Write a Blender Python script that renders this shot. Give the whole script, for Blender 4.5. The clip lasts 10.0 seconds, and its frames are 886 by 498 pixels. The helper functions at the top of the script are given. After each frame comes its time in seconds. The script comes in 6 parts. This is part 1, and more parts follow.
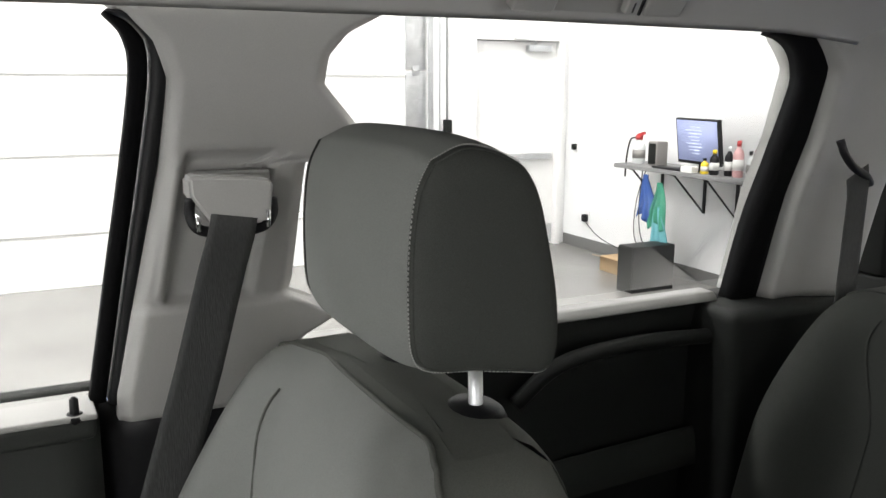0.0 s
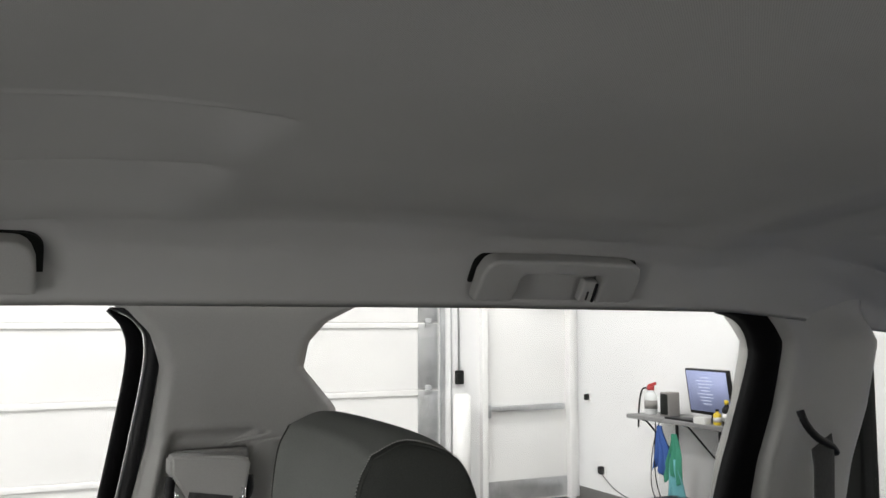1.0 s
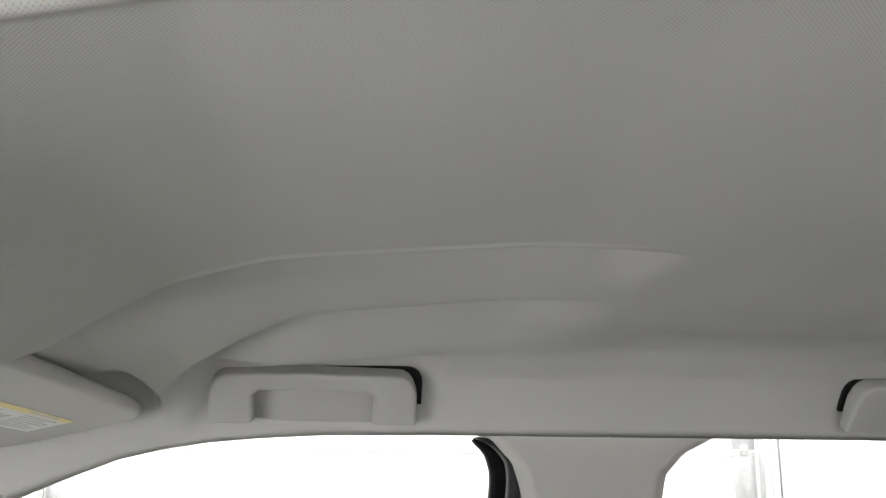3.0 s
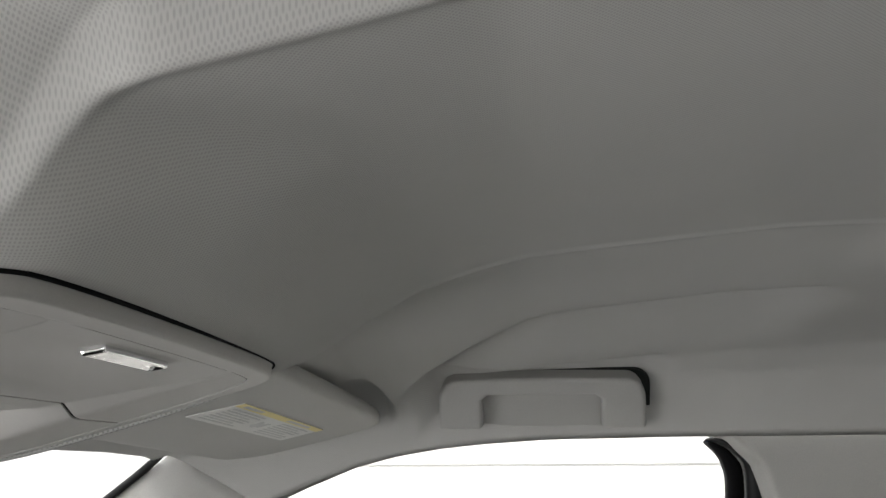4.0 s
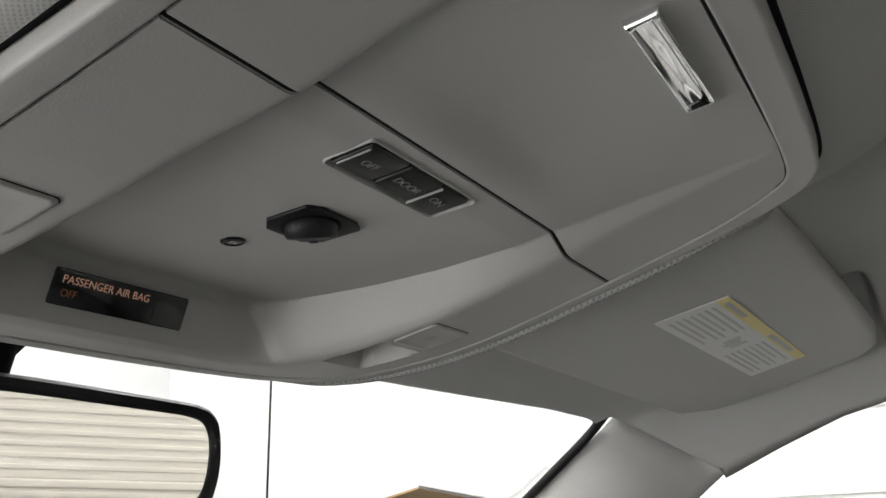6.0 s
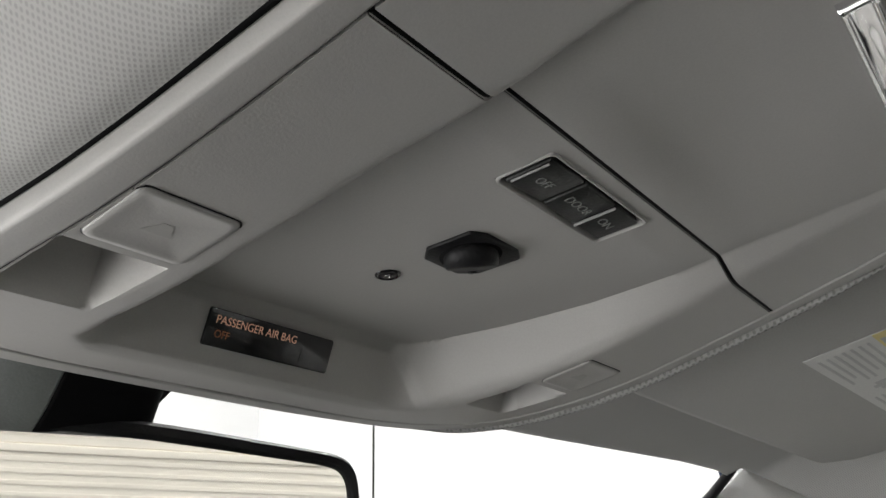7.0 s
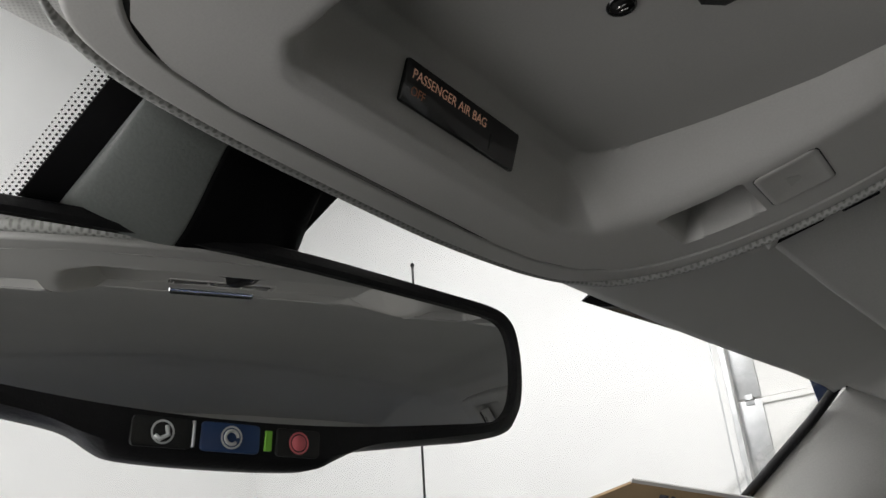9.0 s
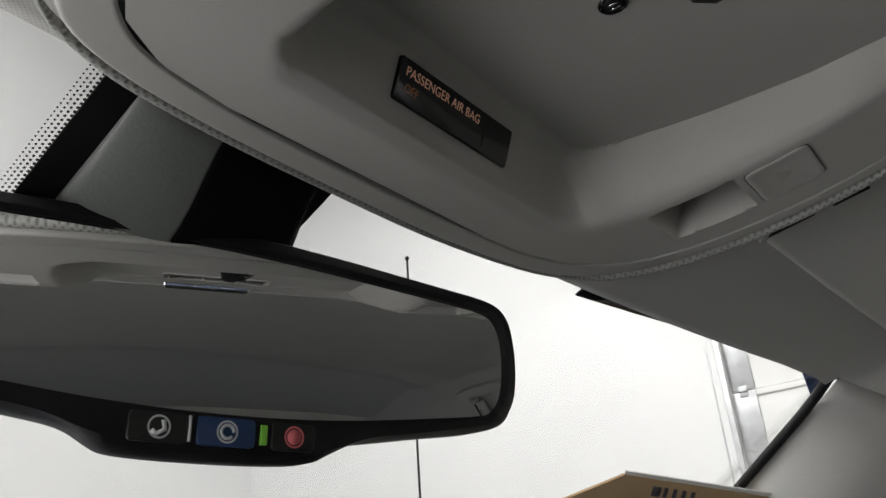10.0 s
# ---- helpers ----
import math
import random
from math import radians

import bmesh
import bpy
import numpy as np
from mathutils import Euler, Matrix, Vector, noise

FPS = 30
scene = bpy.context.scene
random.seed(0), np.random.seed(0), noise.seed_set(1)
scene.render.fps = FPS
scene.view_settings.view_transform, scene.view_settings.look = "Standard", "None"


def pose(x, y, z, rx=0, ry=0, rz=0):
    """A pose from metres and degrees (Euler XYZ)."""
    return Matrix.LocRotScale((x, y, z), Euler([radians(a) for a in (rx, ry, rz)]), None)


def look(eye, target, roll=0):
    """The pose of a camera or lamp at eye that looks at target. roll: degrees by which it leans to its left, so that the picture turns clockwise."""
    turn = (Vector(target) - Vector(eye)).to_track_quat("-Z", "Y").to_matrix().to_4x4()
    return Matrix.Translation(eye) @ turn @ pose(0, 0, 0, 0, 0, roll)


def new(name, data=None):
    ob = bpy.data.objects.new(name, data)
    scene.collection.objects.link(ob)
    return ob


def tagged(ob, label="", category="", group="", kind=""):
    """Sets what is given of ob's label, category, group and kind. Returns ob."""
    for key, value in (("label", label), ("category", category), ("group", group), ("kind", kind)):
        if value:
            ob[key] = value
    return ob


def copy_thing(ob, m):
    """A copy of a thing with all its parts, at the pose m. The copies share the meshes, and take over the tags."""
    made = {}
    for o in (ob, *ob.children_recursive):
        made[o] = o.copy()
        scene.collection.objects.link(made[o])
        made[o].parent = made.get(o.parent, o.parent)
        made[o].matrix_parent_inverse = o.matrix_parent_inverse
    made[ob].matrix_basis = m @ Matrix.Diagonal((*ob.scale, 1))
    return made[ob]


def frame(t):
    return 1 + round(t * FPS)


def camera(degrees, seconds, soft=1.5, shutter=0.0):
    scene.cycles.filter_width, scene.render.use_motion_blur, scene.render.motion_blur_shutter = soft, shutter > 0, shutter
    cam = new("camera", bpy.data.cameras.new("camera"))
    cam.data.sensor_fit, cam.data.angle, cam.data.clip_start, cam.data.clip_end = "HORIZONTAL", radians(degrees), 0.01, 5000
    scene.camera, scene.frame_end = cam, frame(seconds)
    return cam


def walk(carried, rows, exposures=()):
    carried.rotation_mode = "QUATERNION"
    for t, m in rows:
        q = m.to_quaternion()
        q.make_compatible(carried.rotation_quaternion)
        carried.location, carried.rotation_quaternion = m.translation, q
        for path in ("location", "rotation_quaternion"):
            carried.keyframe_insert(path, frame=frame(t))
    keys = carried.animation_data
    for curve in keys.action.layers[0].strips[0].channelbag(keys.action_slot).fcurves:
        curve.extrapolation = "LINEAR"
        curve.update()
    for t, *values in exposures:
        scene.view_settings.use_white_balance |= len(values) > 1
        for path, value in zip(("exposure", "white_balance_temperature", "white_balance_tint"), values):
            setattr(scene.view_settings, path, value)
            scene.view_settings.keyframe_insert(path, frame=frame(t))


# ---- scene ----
cam = camera(54.5, 10.0)
PATH = [
    (0, (-0.241, 0.251, 1.534), (1.511, -0.632, 1.148), 0.2),
    (0.5, (-0.3, 0.235, 1.552), (1.484, -0.665, 1.475), 0.1),
    (1, (-0.341, 0.235, 1.577), (1.457, -0.624, 1.758), -0.1),
    (1.5, (-0.338, 0.235, 1.585), (1.485, -0.502, 1.947), 0.1),
    (2, (-0.33, 0.257, 1.584), (1.542, -0.327, 1.977), 0.6),
    (2.5, (-0.339, 0.285, 1.584), (1.573, -0.117, 2.01), 0.9),
    (4, (-0.339, 0.344, 1.573), (1.59, 0.551, 2.058), -0.3),
    (4.5, (-0.31, 0.381, 1.553), (1.585, 0.783, 2.05), -0.8),
    (5, (-0.262, 0.422, 1.542), (1.577, 1.016, 2.055), -1.4),
    (5.5, (-0.235, 0.465, 1.513), (1.529, 1.246, 2.044), -1.7),
    (6, (-0.221, 0.463, 1.496), (1.436, 1.404, 2.102), -2.7),
    (6.2, (-0.221, 0.474, 1.495), (1.397, 1.449, 2.153), -2.7),
    (7.3, (-0.222, 0.5, 1.488), (1.287, 1.574, 2.242), -3.0),
    (7.5, (-0.221, 0.503, 1.484), (1.284, 1.578, 2.244), -3.1),
    (8, (-0.218, 0.529, 1.468), (1.28, 1.601, 2.246), -3.4),
    (8.2, (-0.209, 0.555, 1.460), (1.304, 1.613, 2.229), -3.7),
    (8.3, (-0.205, 0.568, 1.456), (1.312, 1.620, 2.227), -4.05),
    (8.5, (-0.201, 0.592, 1.448), (1.324, 1.624, 2.228), -4.8),
    (9, (-0.205, 0.611, 1.437), (1.324, 1.635, 2.22), -5.4),
    (9.5, (-0.205, 0.612, 1.437), (1.33, 1.632, 2.215), -5.5),
    (10, (-0.207, 0.609, 1.437), (1.334, 1.629, 2.203), -5.6),
]
EXPOSURES = [(0.0, 0.4), (0.5, -0.5), (1.0, -0.15), (1.5, 0.5), (2.0, 1.0), (2.7, 1.0), (4.0, 0.35), (4.5, 0.1), (5.0, -0.06), (5.5, -0.04), (6.2, 0.0), (7.5, 0.0), (8.2, 0.0), (8.8, -0.65), (10.0, -0.7)]
walk(cam, [(t, look(eye, target, roll)) for t, eye, target, roll in PATH], EXPOSURES)


# ---------------------------------------------------------------- light
world = bpy.data.worlds.new("sky")
world.use_nodes = True
scene.world = world
wn = world.node_tree.nodes
sky = wn.new("ShaderNodeTexSky")
sky.sky_type, sky.sun_disc = "NISHITA", False
sky.sun_elevation, sky.sun_rotation = radians(40), radians(200)
world.node_tree.links.new(sky.outputs[0], wn["Background"].inputs[0])
wn["Background"].inputs[1].default_value = 0.08
FLOOR_Z = -0.13


def area_lamp(name, m, sx, sy, power, colour=(1, 1, 1)):
    d = bpy.data.lights.new(name, "AREA")
    d.shape, d.size, d.size_y, d.energy, d.color = "RECTANGLE", sx, sy, power, colour
    ob = new(name, d)
    ob.matrix_world = m
    return ob


# fill lamps added in the driver's half of the windscreen and the driver's windows
def fill_lamp(at, target, sx, sy, watt, spread):
    m = look(at, target)
    lamp = area_lamp("added_fill_light", m, sx, sy, watt, (1.0, 0.985, 0.975))
    lamp.data.spread = radians(spread)


fill_lamp((-0.36, 1.02, 1.40), (0.22, 0.15, 1.62), 0.58, 0.30, 2.4, 150)
fill_lamp((-0.70, 0.48, 1.42), (0.20, 0.40, 1.50), 0.60, 0.20, 0.35, 120)
fill_lamp((-0.70, -0.38, 1.42), (0.20, -0.38, 1.46), 0.50, 0.20, 0.42, 140)
# assumed unseen strip lights under the workshop ceiling, the rear ones a little warmer
LAMP_ROWS = [(-3.6, -2.5, 6.2, 120), (-3.6, 1.5, 6.2, 120), (-3.6, 5.0, 8.6, 75), (1.2, 5.2, 8.6, 260), (4.6, -3.0, 6.2, 85), (4.6, 0.4, 6.2, 190), (4.6, 3.8, 6.2, 150), (0.6, -3.4, 6.2, 60), (-2.5, 6.4, 8.6, 420)]
for lx, ly, lz, watt in LAMP_ROWS:
    area_lamp("assumed_strip_lamp", pose(lx, ly, lz - 0.15), 0.5, 2.4, watt, (1.0, 0.985, 0.955) if ly < 2 else (1.0, 0.995, 0.99))


# ---------------------------------------------------------------- materials
def material(name, colour, rough=0.6, metal=0.0, grain=0.0, grain_scale=400.0, bump=0.0, blotch=0.0, blotch_scale=6.0, spec=0.5, coords="Object", stretch=(1, 1, 1)):
    """Principled surface with fine grain and broad blotches in colour, roughness and relief."""
    m = bpy.data.materials.new(name)
    m.use_nodes = True
    n, l = m.node_tree.nodes, m.node_tree.links
    b = n["Principled BSDF"]
    b.inputs["Base Color"].default_value = (*colour, 1)
    b.inputs["Roughness"].default_value, b.inputs["Metallic"].default_value = rough, metal
    b.inputs["Specular IOR Level"].default_value = spec
    if grain or bump or blotch:
        tc = n.new("ShaderNodeTexCoord")
        mp = n.new("ShaderNodeMapping")
        mp.inputs["Scale"].default_value = stretch
        l.new(tc.outputs[coords], mp.inputs[0])
        fine = n.new("ShaderNodeTexNoise")
        fine.inputs["Scale"].default_value, fine.inputs["Detail"].default_value = grain_scale, 3
        broad = n.new("ShaderNodeTexNoise")
        broad.inputs["Scale"].default_value, broad.inputs["Detail"].default_value = blotch_scale, 4
        l.new(mp.outputs[0], fine.inputs[0])
        l.new(mp.outputs[0], broad.inputs[0])
        last = None
        for tex, amount in ((fine, grain), (broad, blotch)):
            if not amount:
                continue
            r = n.new("ShaderNodeMapRange")
            r.inputs["From Min"].default_value, r.inputs["From Max"].default_value = 0.3, 0.7
            r.inputs["To Min"].default_value, r.inputs["To Max"].default_value = 1 - amount, 1 + amount
            l.new(tex.outputs[0], r.inputs[0])
            mix = n.new("ShaderNodeMix")
            mix.data_type, mix.blend_type = "RGBA", "MULTIPLY"
            mix.inputs[0].default_value = 1
            if last:
                l.new(last, mix.inputs[6])
            else:
                mix.inputs[6].default_value = (*colour, 1)
            l.new(r.outputs[0], mix.inputs[7])
            last = mix.outputs[2]
        if last:
            l.new(last, b.inputs["Base Color"])
        if bump:
            bp = n.new("ShaderNodeBump")
            bp.inputs["Strength"].default_value, bp.inputs["Distance"].default_value = bump, 0.001
            l.new(fine.outputs[0], bp.inputs["Height"])
            l.new(bp.outputs[0], b.inputs["Normal"])
        rr = n.new("ShaderNodeMapRange")
        rr.inputs["To Min"].default_value, rr.inputs["To Max"].default_value = max(rough - 0.08, 0.02), min(rough + 0.08, 1)
        l.new(broad.outputs[0], rr.inputs[0])
        l.new(rr.outputs[0], b.inputs["Roughness"])
    return m


def knit(name, colour, pitch, rough=0.95, depth=0.2, dark=0.82):
    """Knitted mesh cloth: staggered small holes, in colour and relief."""
    m = bpy.data.materials.new(name)
    m.use_nodes = True
    n, l = m.node_tree.nodes, m.node_tree.links
    b = n["Principled BSDF"]
    b.inputs["Roughness"].default_value, b.inputs["Specular IOR Level"].default_value = rough, 0.15
    tc = n.new("ShaderNodeTexCoord")
    mp = n.new("ShaderNodeMapping")
    mp.inputs["Scale"].default_value = (1 / pitch, 1 / pitch, 0.0)
    mp.inputs["Rotation"].default_value = (0, 0, radians(45))
    l.new(tc.outputs["Object"], mp.inputs[0])
    v = n.new("ShaderNodeTexVoronoi")
    v.inputs["Scale"].default_value, v.inputs["Randomness"].default_value = 1.0, 0.08
    l.new(mp.outputs[0], v.inputs[0])
    r = n.new("ShaderNodeMapRange")
    r.inputs["From Min"].default_value, r.inputs["From Max"].default_value = 0.18, 0.42
    r.inputs["To Min"].default_value, r.inputs["To Max"].default_value = dark, 1.0
    l.new(v.outputs["Distance"], r.inputs[0])
    nz = n.new("ShaderNodeTexNoise")
    nz.inputs["Scale"].default_value, nz.inputs["Detail"].default_value = 7, 4
    l.new(tc.outputs["Object"], nz.inputs[0])
    r2 = n.new("ShaderNodeMapRange")
    r2.inputs["To Min"].default_value, r2.inputs["To Max"].default_value = 0.93, 1.07
    l.new(nz.outputs[0], r2.inputs[0])
    a = n.new("ShaderNodeMix")
    a.data_type, a.blend_type = "RGBA", "MULTIPLY"
    a.inputs[0].default_value, a.inputs[6].default_value = 1, (*colour, 1)
    l.new(r.outputs[0], a.inputs[7])
    c = n.new("ShaderNodeMix")
    c.data_type, c.blend_type = "RGBA", "MULTIPLY"
    c.inputs[0].default_value = 1
    l.new(a.outputs[2], c.inputs[6])
    l.new(r2.outputs[0], c.inputs[7])
    l.new(c.outputs[2], b.inputs["Base Color"])
    bp = n.new("ShaderNodeBump")
    bp.inputs["Strength"].default_value, bp.inputs["Distance"].default_value = depth, 0.0006
    l.new(r.outputs[0], bp.inputs["Height"])
    l.new(bp.outputs[0], b.inputs["Normal"])
    return m


def glass(name, tint=(1, 1, 1), ior=1.45):
    m = bpy.data.materials.new(name)
    m.use_nodes = True
    n, l = m.node_tree.nodes, m.node_tree.links
    n.remove(n["Principled BSDF"])
    out = n["Material Output"]
    t, g, mx, f = n.new("ShaderNodeBsdfTransparent"), n.new("ShaderNodeBsdfGlossy"), n.new("ShaderNodeMixShader"), n.new("ShaderNodeLayerWeight")
    t.inputs[0].default_value = (*tint, 1)
    g.inputs["Roughness"].default_value = 0.0
    f.inputs[0].default_value = 0.35
    r = n.new("ShaderNodeMapRange")
    r.inputs["From Min"].default_value, r.inputs["From Max"].default_value = 0.55, 1.0
    r.inputs["To Min"].default_value, r.inputs["To Max"].default_value = 0.015, 0.5
    l.new(f.outputs["Facing"], r.inputs[0])
    l.new(r.outputs[0], mx.inputs[0])
    l.new(t.outputs[0], mx.inputs[1])
    l.new(g.outputs[0], mx.inputs[2])
    l.new(mx.outputs[0], out.inputs[0])
    return m


def glow(name, colour, strength):
    m = bpy.data.materials.new(name)
    m.use_nodes = True
    b = m.node_tree.nodes["Principled BSDF"]
    b.inputs["Base Color"].default_value = (*colour, 1)
    b.inputs["Emission Color"].default_value = (*colour, 1)
    b.inputs["Emission Strength"].default_value = strength
    return m


M_LINER = knit("headliner_cloth", (0.49, 0.487, 0.472), 0.00115, depth=0.3, dark=0.80)
M_HEM = knit("knitted_hem", (0.36, 0.36, 0.345), 0.0022, depth=0.8, dark=0.62)
M_TRIM = material("grey_trim_plastic", (0.395, 0.392, 0.376), 0.55, grain=0.05, grain_scale=900, bump=0.25, blotch=0.04)
# trim plastic again, darkened so the sill shows less of the lamps' light
M_TRIM_DIM = material("dimmed_trim_plastic", (0.20, 0.198, 0.19), 0.6, grain=0.05, grain_scale=900, bump=0.25, blotch=0.05)
M_CONSOLE = material("console_plastic", (0.395, 0.388, 0.372), 0.5, grain=0.03, grain_scale=1300, bump=0.06, blotch=0.03)
M_BLACK = material("black_plastic", (0.008, 0.008, 0.009), 0.5, spec=0.3, grain=0.1, grain_scale=800, bump=0.2)
M_DARK = material("charcoal_trim", (0.009, 0.010, 0.009), 0.7, spec=0.22, grain=0.1, grain_scale=700, bump=0.3, blotch=0.08)
# charcoal trim again, lightened for the light that falls on the front door
M_DARK_LIT = material("lit_charcoal_trim", (0.040, 0.043, 0.039), 0.6, spec=0.3, grain=0.1, grain_scale=700, bump=0.3, blotch=0.08)
M_RUBBER = material("seal_rubber", (0.009, 0.009, 0.010), 0.55, spec=0.3, grain=0.1, grain_scale=300, bump=0.2)
M_MATTE = material("matte_black", (0.004, 0.004, 0.0045), 0.9, spec=0.12, grain=0.1, grain_scale=500)
M_GLOSS = material("gloss_black", (0.006, 0.006, 0.007), 0.12)
M_SEAT = material("grey_seat_cloth", (0.20, 0.207, 0.197), 0.9, grain=0.14, grain_scale=1500, bump=0.5, blotch=0.06, spec=0.2)
M_SEATDARK = material("dark_seat_cloth", (0.026, 0.028, 0.025), 0.92, grain=0.2, grain_scale=1400, bump=0.5, blotch=0.06, spec=0.2)
M_SEATSIDE = material("charcoal_side_cloth", (0.052, 0.055, 0.050), 0.92, grain=0.18, grain_scale=1400, bump=0.5, blotch=0.06, spec=0.2)
M_SEATTOP = material("dark_grey_seat_cover", (0.105, 0.109, 0.098), 0.92, grain=0.18, grain_scale=1400, bump=0.5, blotch=0.06, spec=0.2)
M_WEB = material("belt_webbing", (0.035, 0.036, 0.035), 0.75, grain=0.25, grain_scale=700, bump=0.5, stretch=(1, 1, 0.15))
M_CHROME = material("chrome", (0.75, 0.75, 0.76), 0.08, 1.0)
M_STEEL = material("galvanised_steel", (0.55, 0.56, 0.57), 0.38, 1.0, grain=0.08, grain_scale=60, blotch=0.15, blotch_scale=9)
M_MIRROR = material("mirror_glass", (0.85, 0.86, 0.85), 0.01, 1.0)
M_GLASS = glass("window_glass", (0.955, 0.955, 0.952))
M_WALL = material("white_wall_paint", (0.80, 0.805, 0.805), 0.6, grain=0.004, grain_scale=60, blotch=0.02, blotch_scale=0.8)
M_DOORPAINT = material("white_door_paint", (0.80, 0.80, 0.79), 0.4, grain=0.02, grain_scale=150, bump=0.1, blotch=0.03, blotch_scale=2)
M_CREAM = material("cream_door_paint", (0.66, 0.62, 0.55), 0.5, grain=0.02, grain_scale=150, blotch=0.03, blotch_scale=2)
M_FLOOR = material("sealed_concrete", (0.21, 0.206, 0.196), 0.24, grain=0.03, grain_scale=30, blotch=0.12, blotch_scale=1.2)
M_CEIL = material("white_ceiling_sheet", (0.75, 0.75, 0.74), 0.7, grain=0.03, grain_scale=40, blotch=0.03)
M_LAMPGLOW = glow("lamp_diffuser", (1.0, 0.985, 0.96), 9.0)
M_PAINT = material("blue_truck_paint", (0.02, 0.05, 0.16), 0.25, 0.2)


# ---------------------------------------------------------------- mesh helpers
def link(name, bm, mat, parent=None, label="", smooth=True):
    me = bpy.data.meshes.new(name)
    bmesh.ops.recalc_face_normals(bm, faces=bm.faces)
    bm.to_mesh(me)
    bm.free()
    for p in me.polygons:
        p.use_smooth = smooth
    me.materials.append(mat)
    ob = new(name, me)
    if parent:
        ob.parent = parent
    if label:
        ob["label"] = label
    return ob


def part(name, bm, mat, parent, label="", smooth=True):
    return link(name, bm, mat, parent, label, smooth)


def sharp(ob, angle=35):
    """Smooth shading that keeps edges sharper than the angle."""
    bm = bmesh.new()
    bm.from_mesh(ob.data)
    for e in bm.edges:
        e.smooth = len(e.link_faces) == 2 and e.calc_face_angle(0) < radians(angle)
    bm.to_mesh(ob.data)
    bm.free()
    return ob


def empty(name, m, label, category, group="", kind=""):
    ob = new(name)
    ob.empty_display_size = 0.05
    ob.matrix_world = m
    return tagged(ob, label, category, group, kind)


def grid(rows, bm=None, closed=False):
    """Faces between rows of points."""
    bm = bm or bmesh.new()
    vs = [[bm.verts.new(p) for p in r] for r in rows]
    n = len(rows[0])
    for a, b in zip(vs, vs[1:]):
        for i in range(n if closed else n - 1):
            j = (i + 1) % n
            bm.faces.new((a[i], a[j], b[j], b[i]))
    return bm


def slab(rows, off, bm=None):
    """A grid of points with thickness: off(p) gives the far side of the point p."""
    bm = bm or bmesh.new()
    near = [[bm.verts.new(p) for p in r] for r in rows]
    far = [[bm.verts.new(off(Vector(p))) for p in r] for r in rows]
    h, w = len(rows), len(rows[0])
    for i in range(h - 1):
        for j in range(w - 1):
            bm.faces.new((near[i][j], near[i][j + 1], near[i + 1][j + 1], near[i + 1][j]))
            bm.faces.new((far[i][j], far[i + 1][j], far[i + 1][j + 1], far[i][j + 1]))
    ring = [(0, j) for j in range(w)] + [(i, w - 1) for i in range(1, h)] + [(h - 1, j) for j in range(w - 2, -1, -1)] + [(i, 0) for i in range(h - 2, 0, -1)]
    for (a, b), (c, d) in zip(ring, ring[1:] + ring[:1]):
        bm.faces.new((near[a][b], near[c][d], far[c][d], far[a][b]))
    return bm


def box(sx, sy, sz, m=None, bevel=0.0, seg=2, bm=None):
    own = bmesh.new()
    bmesh.ops.create_cube(own, size=1)
    bmesh.ops.scale(own, vec=(sx, sy, sz), verts=own.verts)
    if bevel:
        bmesh.ops.bevel(own, geom=own.edges[:], offset=bevel, segments=seg, affect="EDGES", profile=0.6)
    if m is not None:
        bmesh.ops.transform(own, matrix=m, verts=own.verts)
    if bm is None:
        return own
    return merge(bm, own)


def merge(bm, other):
    me = bpy.data.meshes.new("tmp")
    other.to_mesh(me)
    other.free()
    bm.from_mesh(me)
    bpy.data.meshes.remove(me)
    return bm


def cyl(r, h, m=None, seg=24, r2=None, bevel=0.0, bm=None):
    own = bmesh.new()
    bmesh.ops.create_cone(own, cap_ends=True, segments=seg, radius1=r, radius2=r if r2 is None else r2, depth=h)
    if bevel:
        es = [e for e in own.edges if len(e.link_faces) == 2 and e.calc_face_angle(0) > 0.7]
        bmesh.ops.bevel(own, geom=es, offset=bevel, segments=2, affect="EDGES")
    if m is not None:
        bmesh.ops.transform(own, matrix=m, verts=own.verts)
    if bm is None:
        return own
    return merge(bm, own)


def tube(pts, r, seg=10, bm=None, radii=None):
    """A round bar along points."""
    bm = bm or bmesh.new()
    pts = [Vector(p) for p in pts]
    rings, up = [], Vector((0.31, 0.2, 0.93)).normalized()
    for i, p in enumerate(pts):
        d = (pts[min(i + 1, len(pts) - 1)] - pts[max(i - 1, 0)]).normalized()
        a = d.cross(up)
        if a.length < 0.05:
            a = d.cross(Vector((1, 0, 0)))
        a.normalize()
        b = d.cross(a)
        q = radii[i] if radii else r
        rings.append([bm.verts.new(p + (a * math.cos(k * math.tau / seg) + b * math.sin(k * math.tau / seg)) * q) for k in range(seg)])
    for u, v in zip(rings, rings[1:]):
        for k in range(seg):
            bm.faces.new((u[k], u[(k + 1) % seg], v[(k + 1) % seg], v[k]))
    bm.faces.new(rings[0])
    bm.faces.new(rings[-1])
    return bm


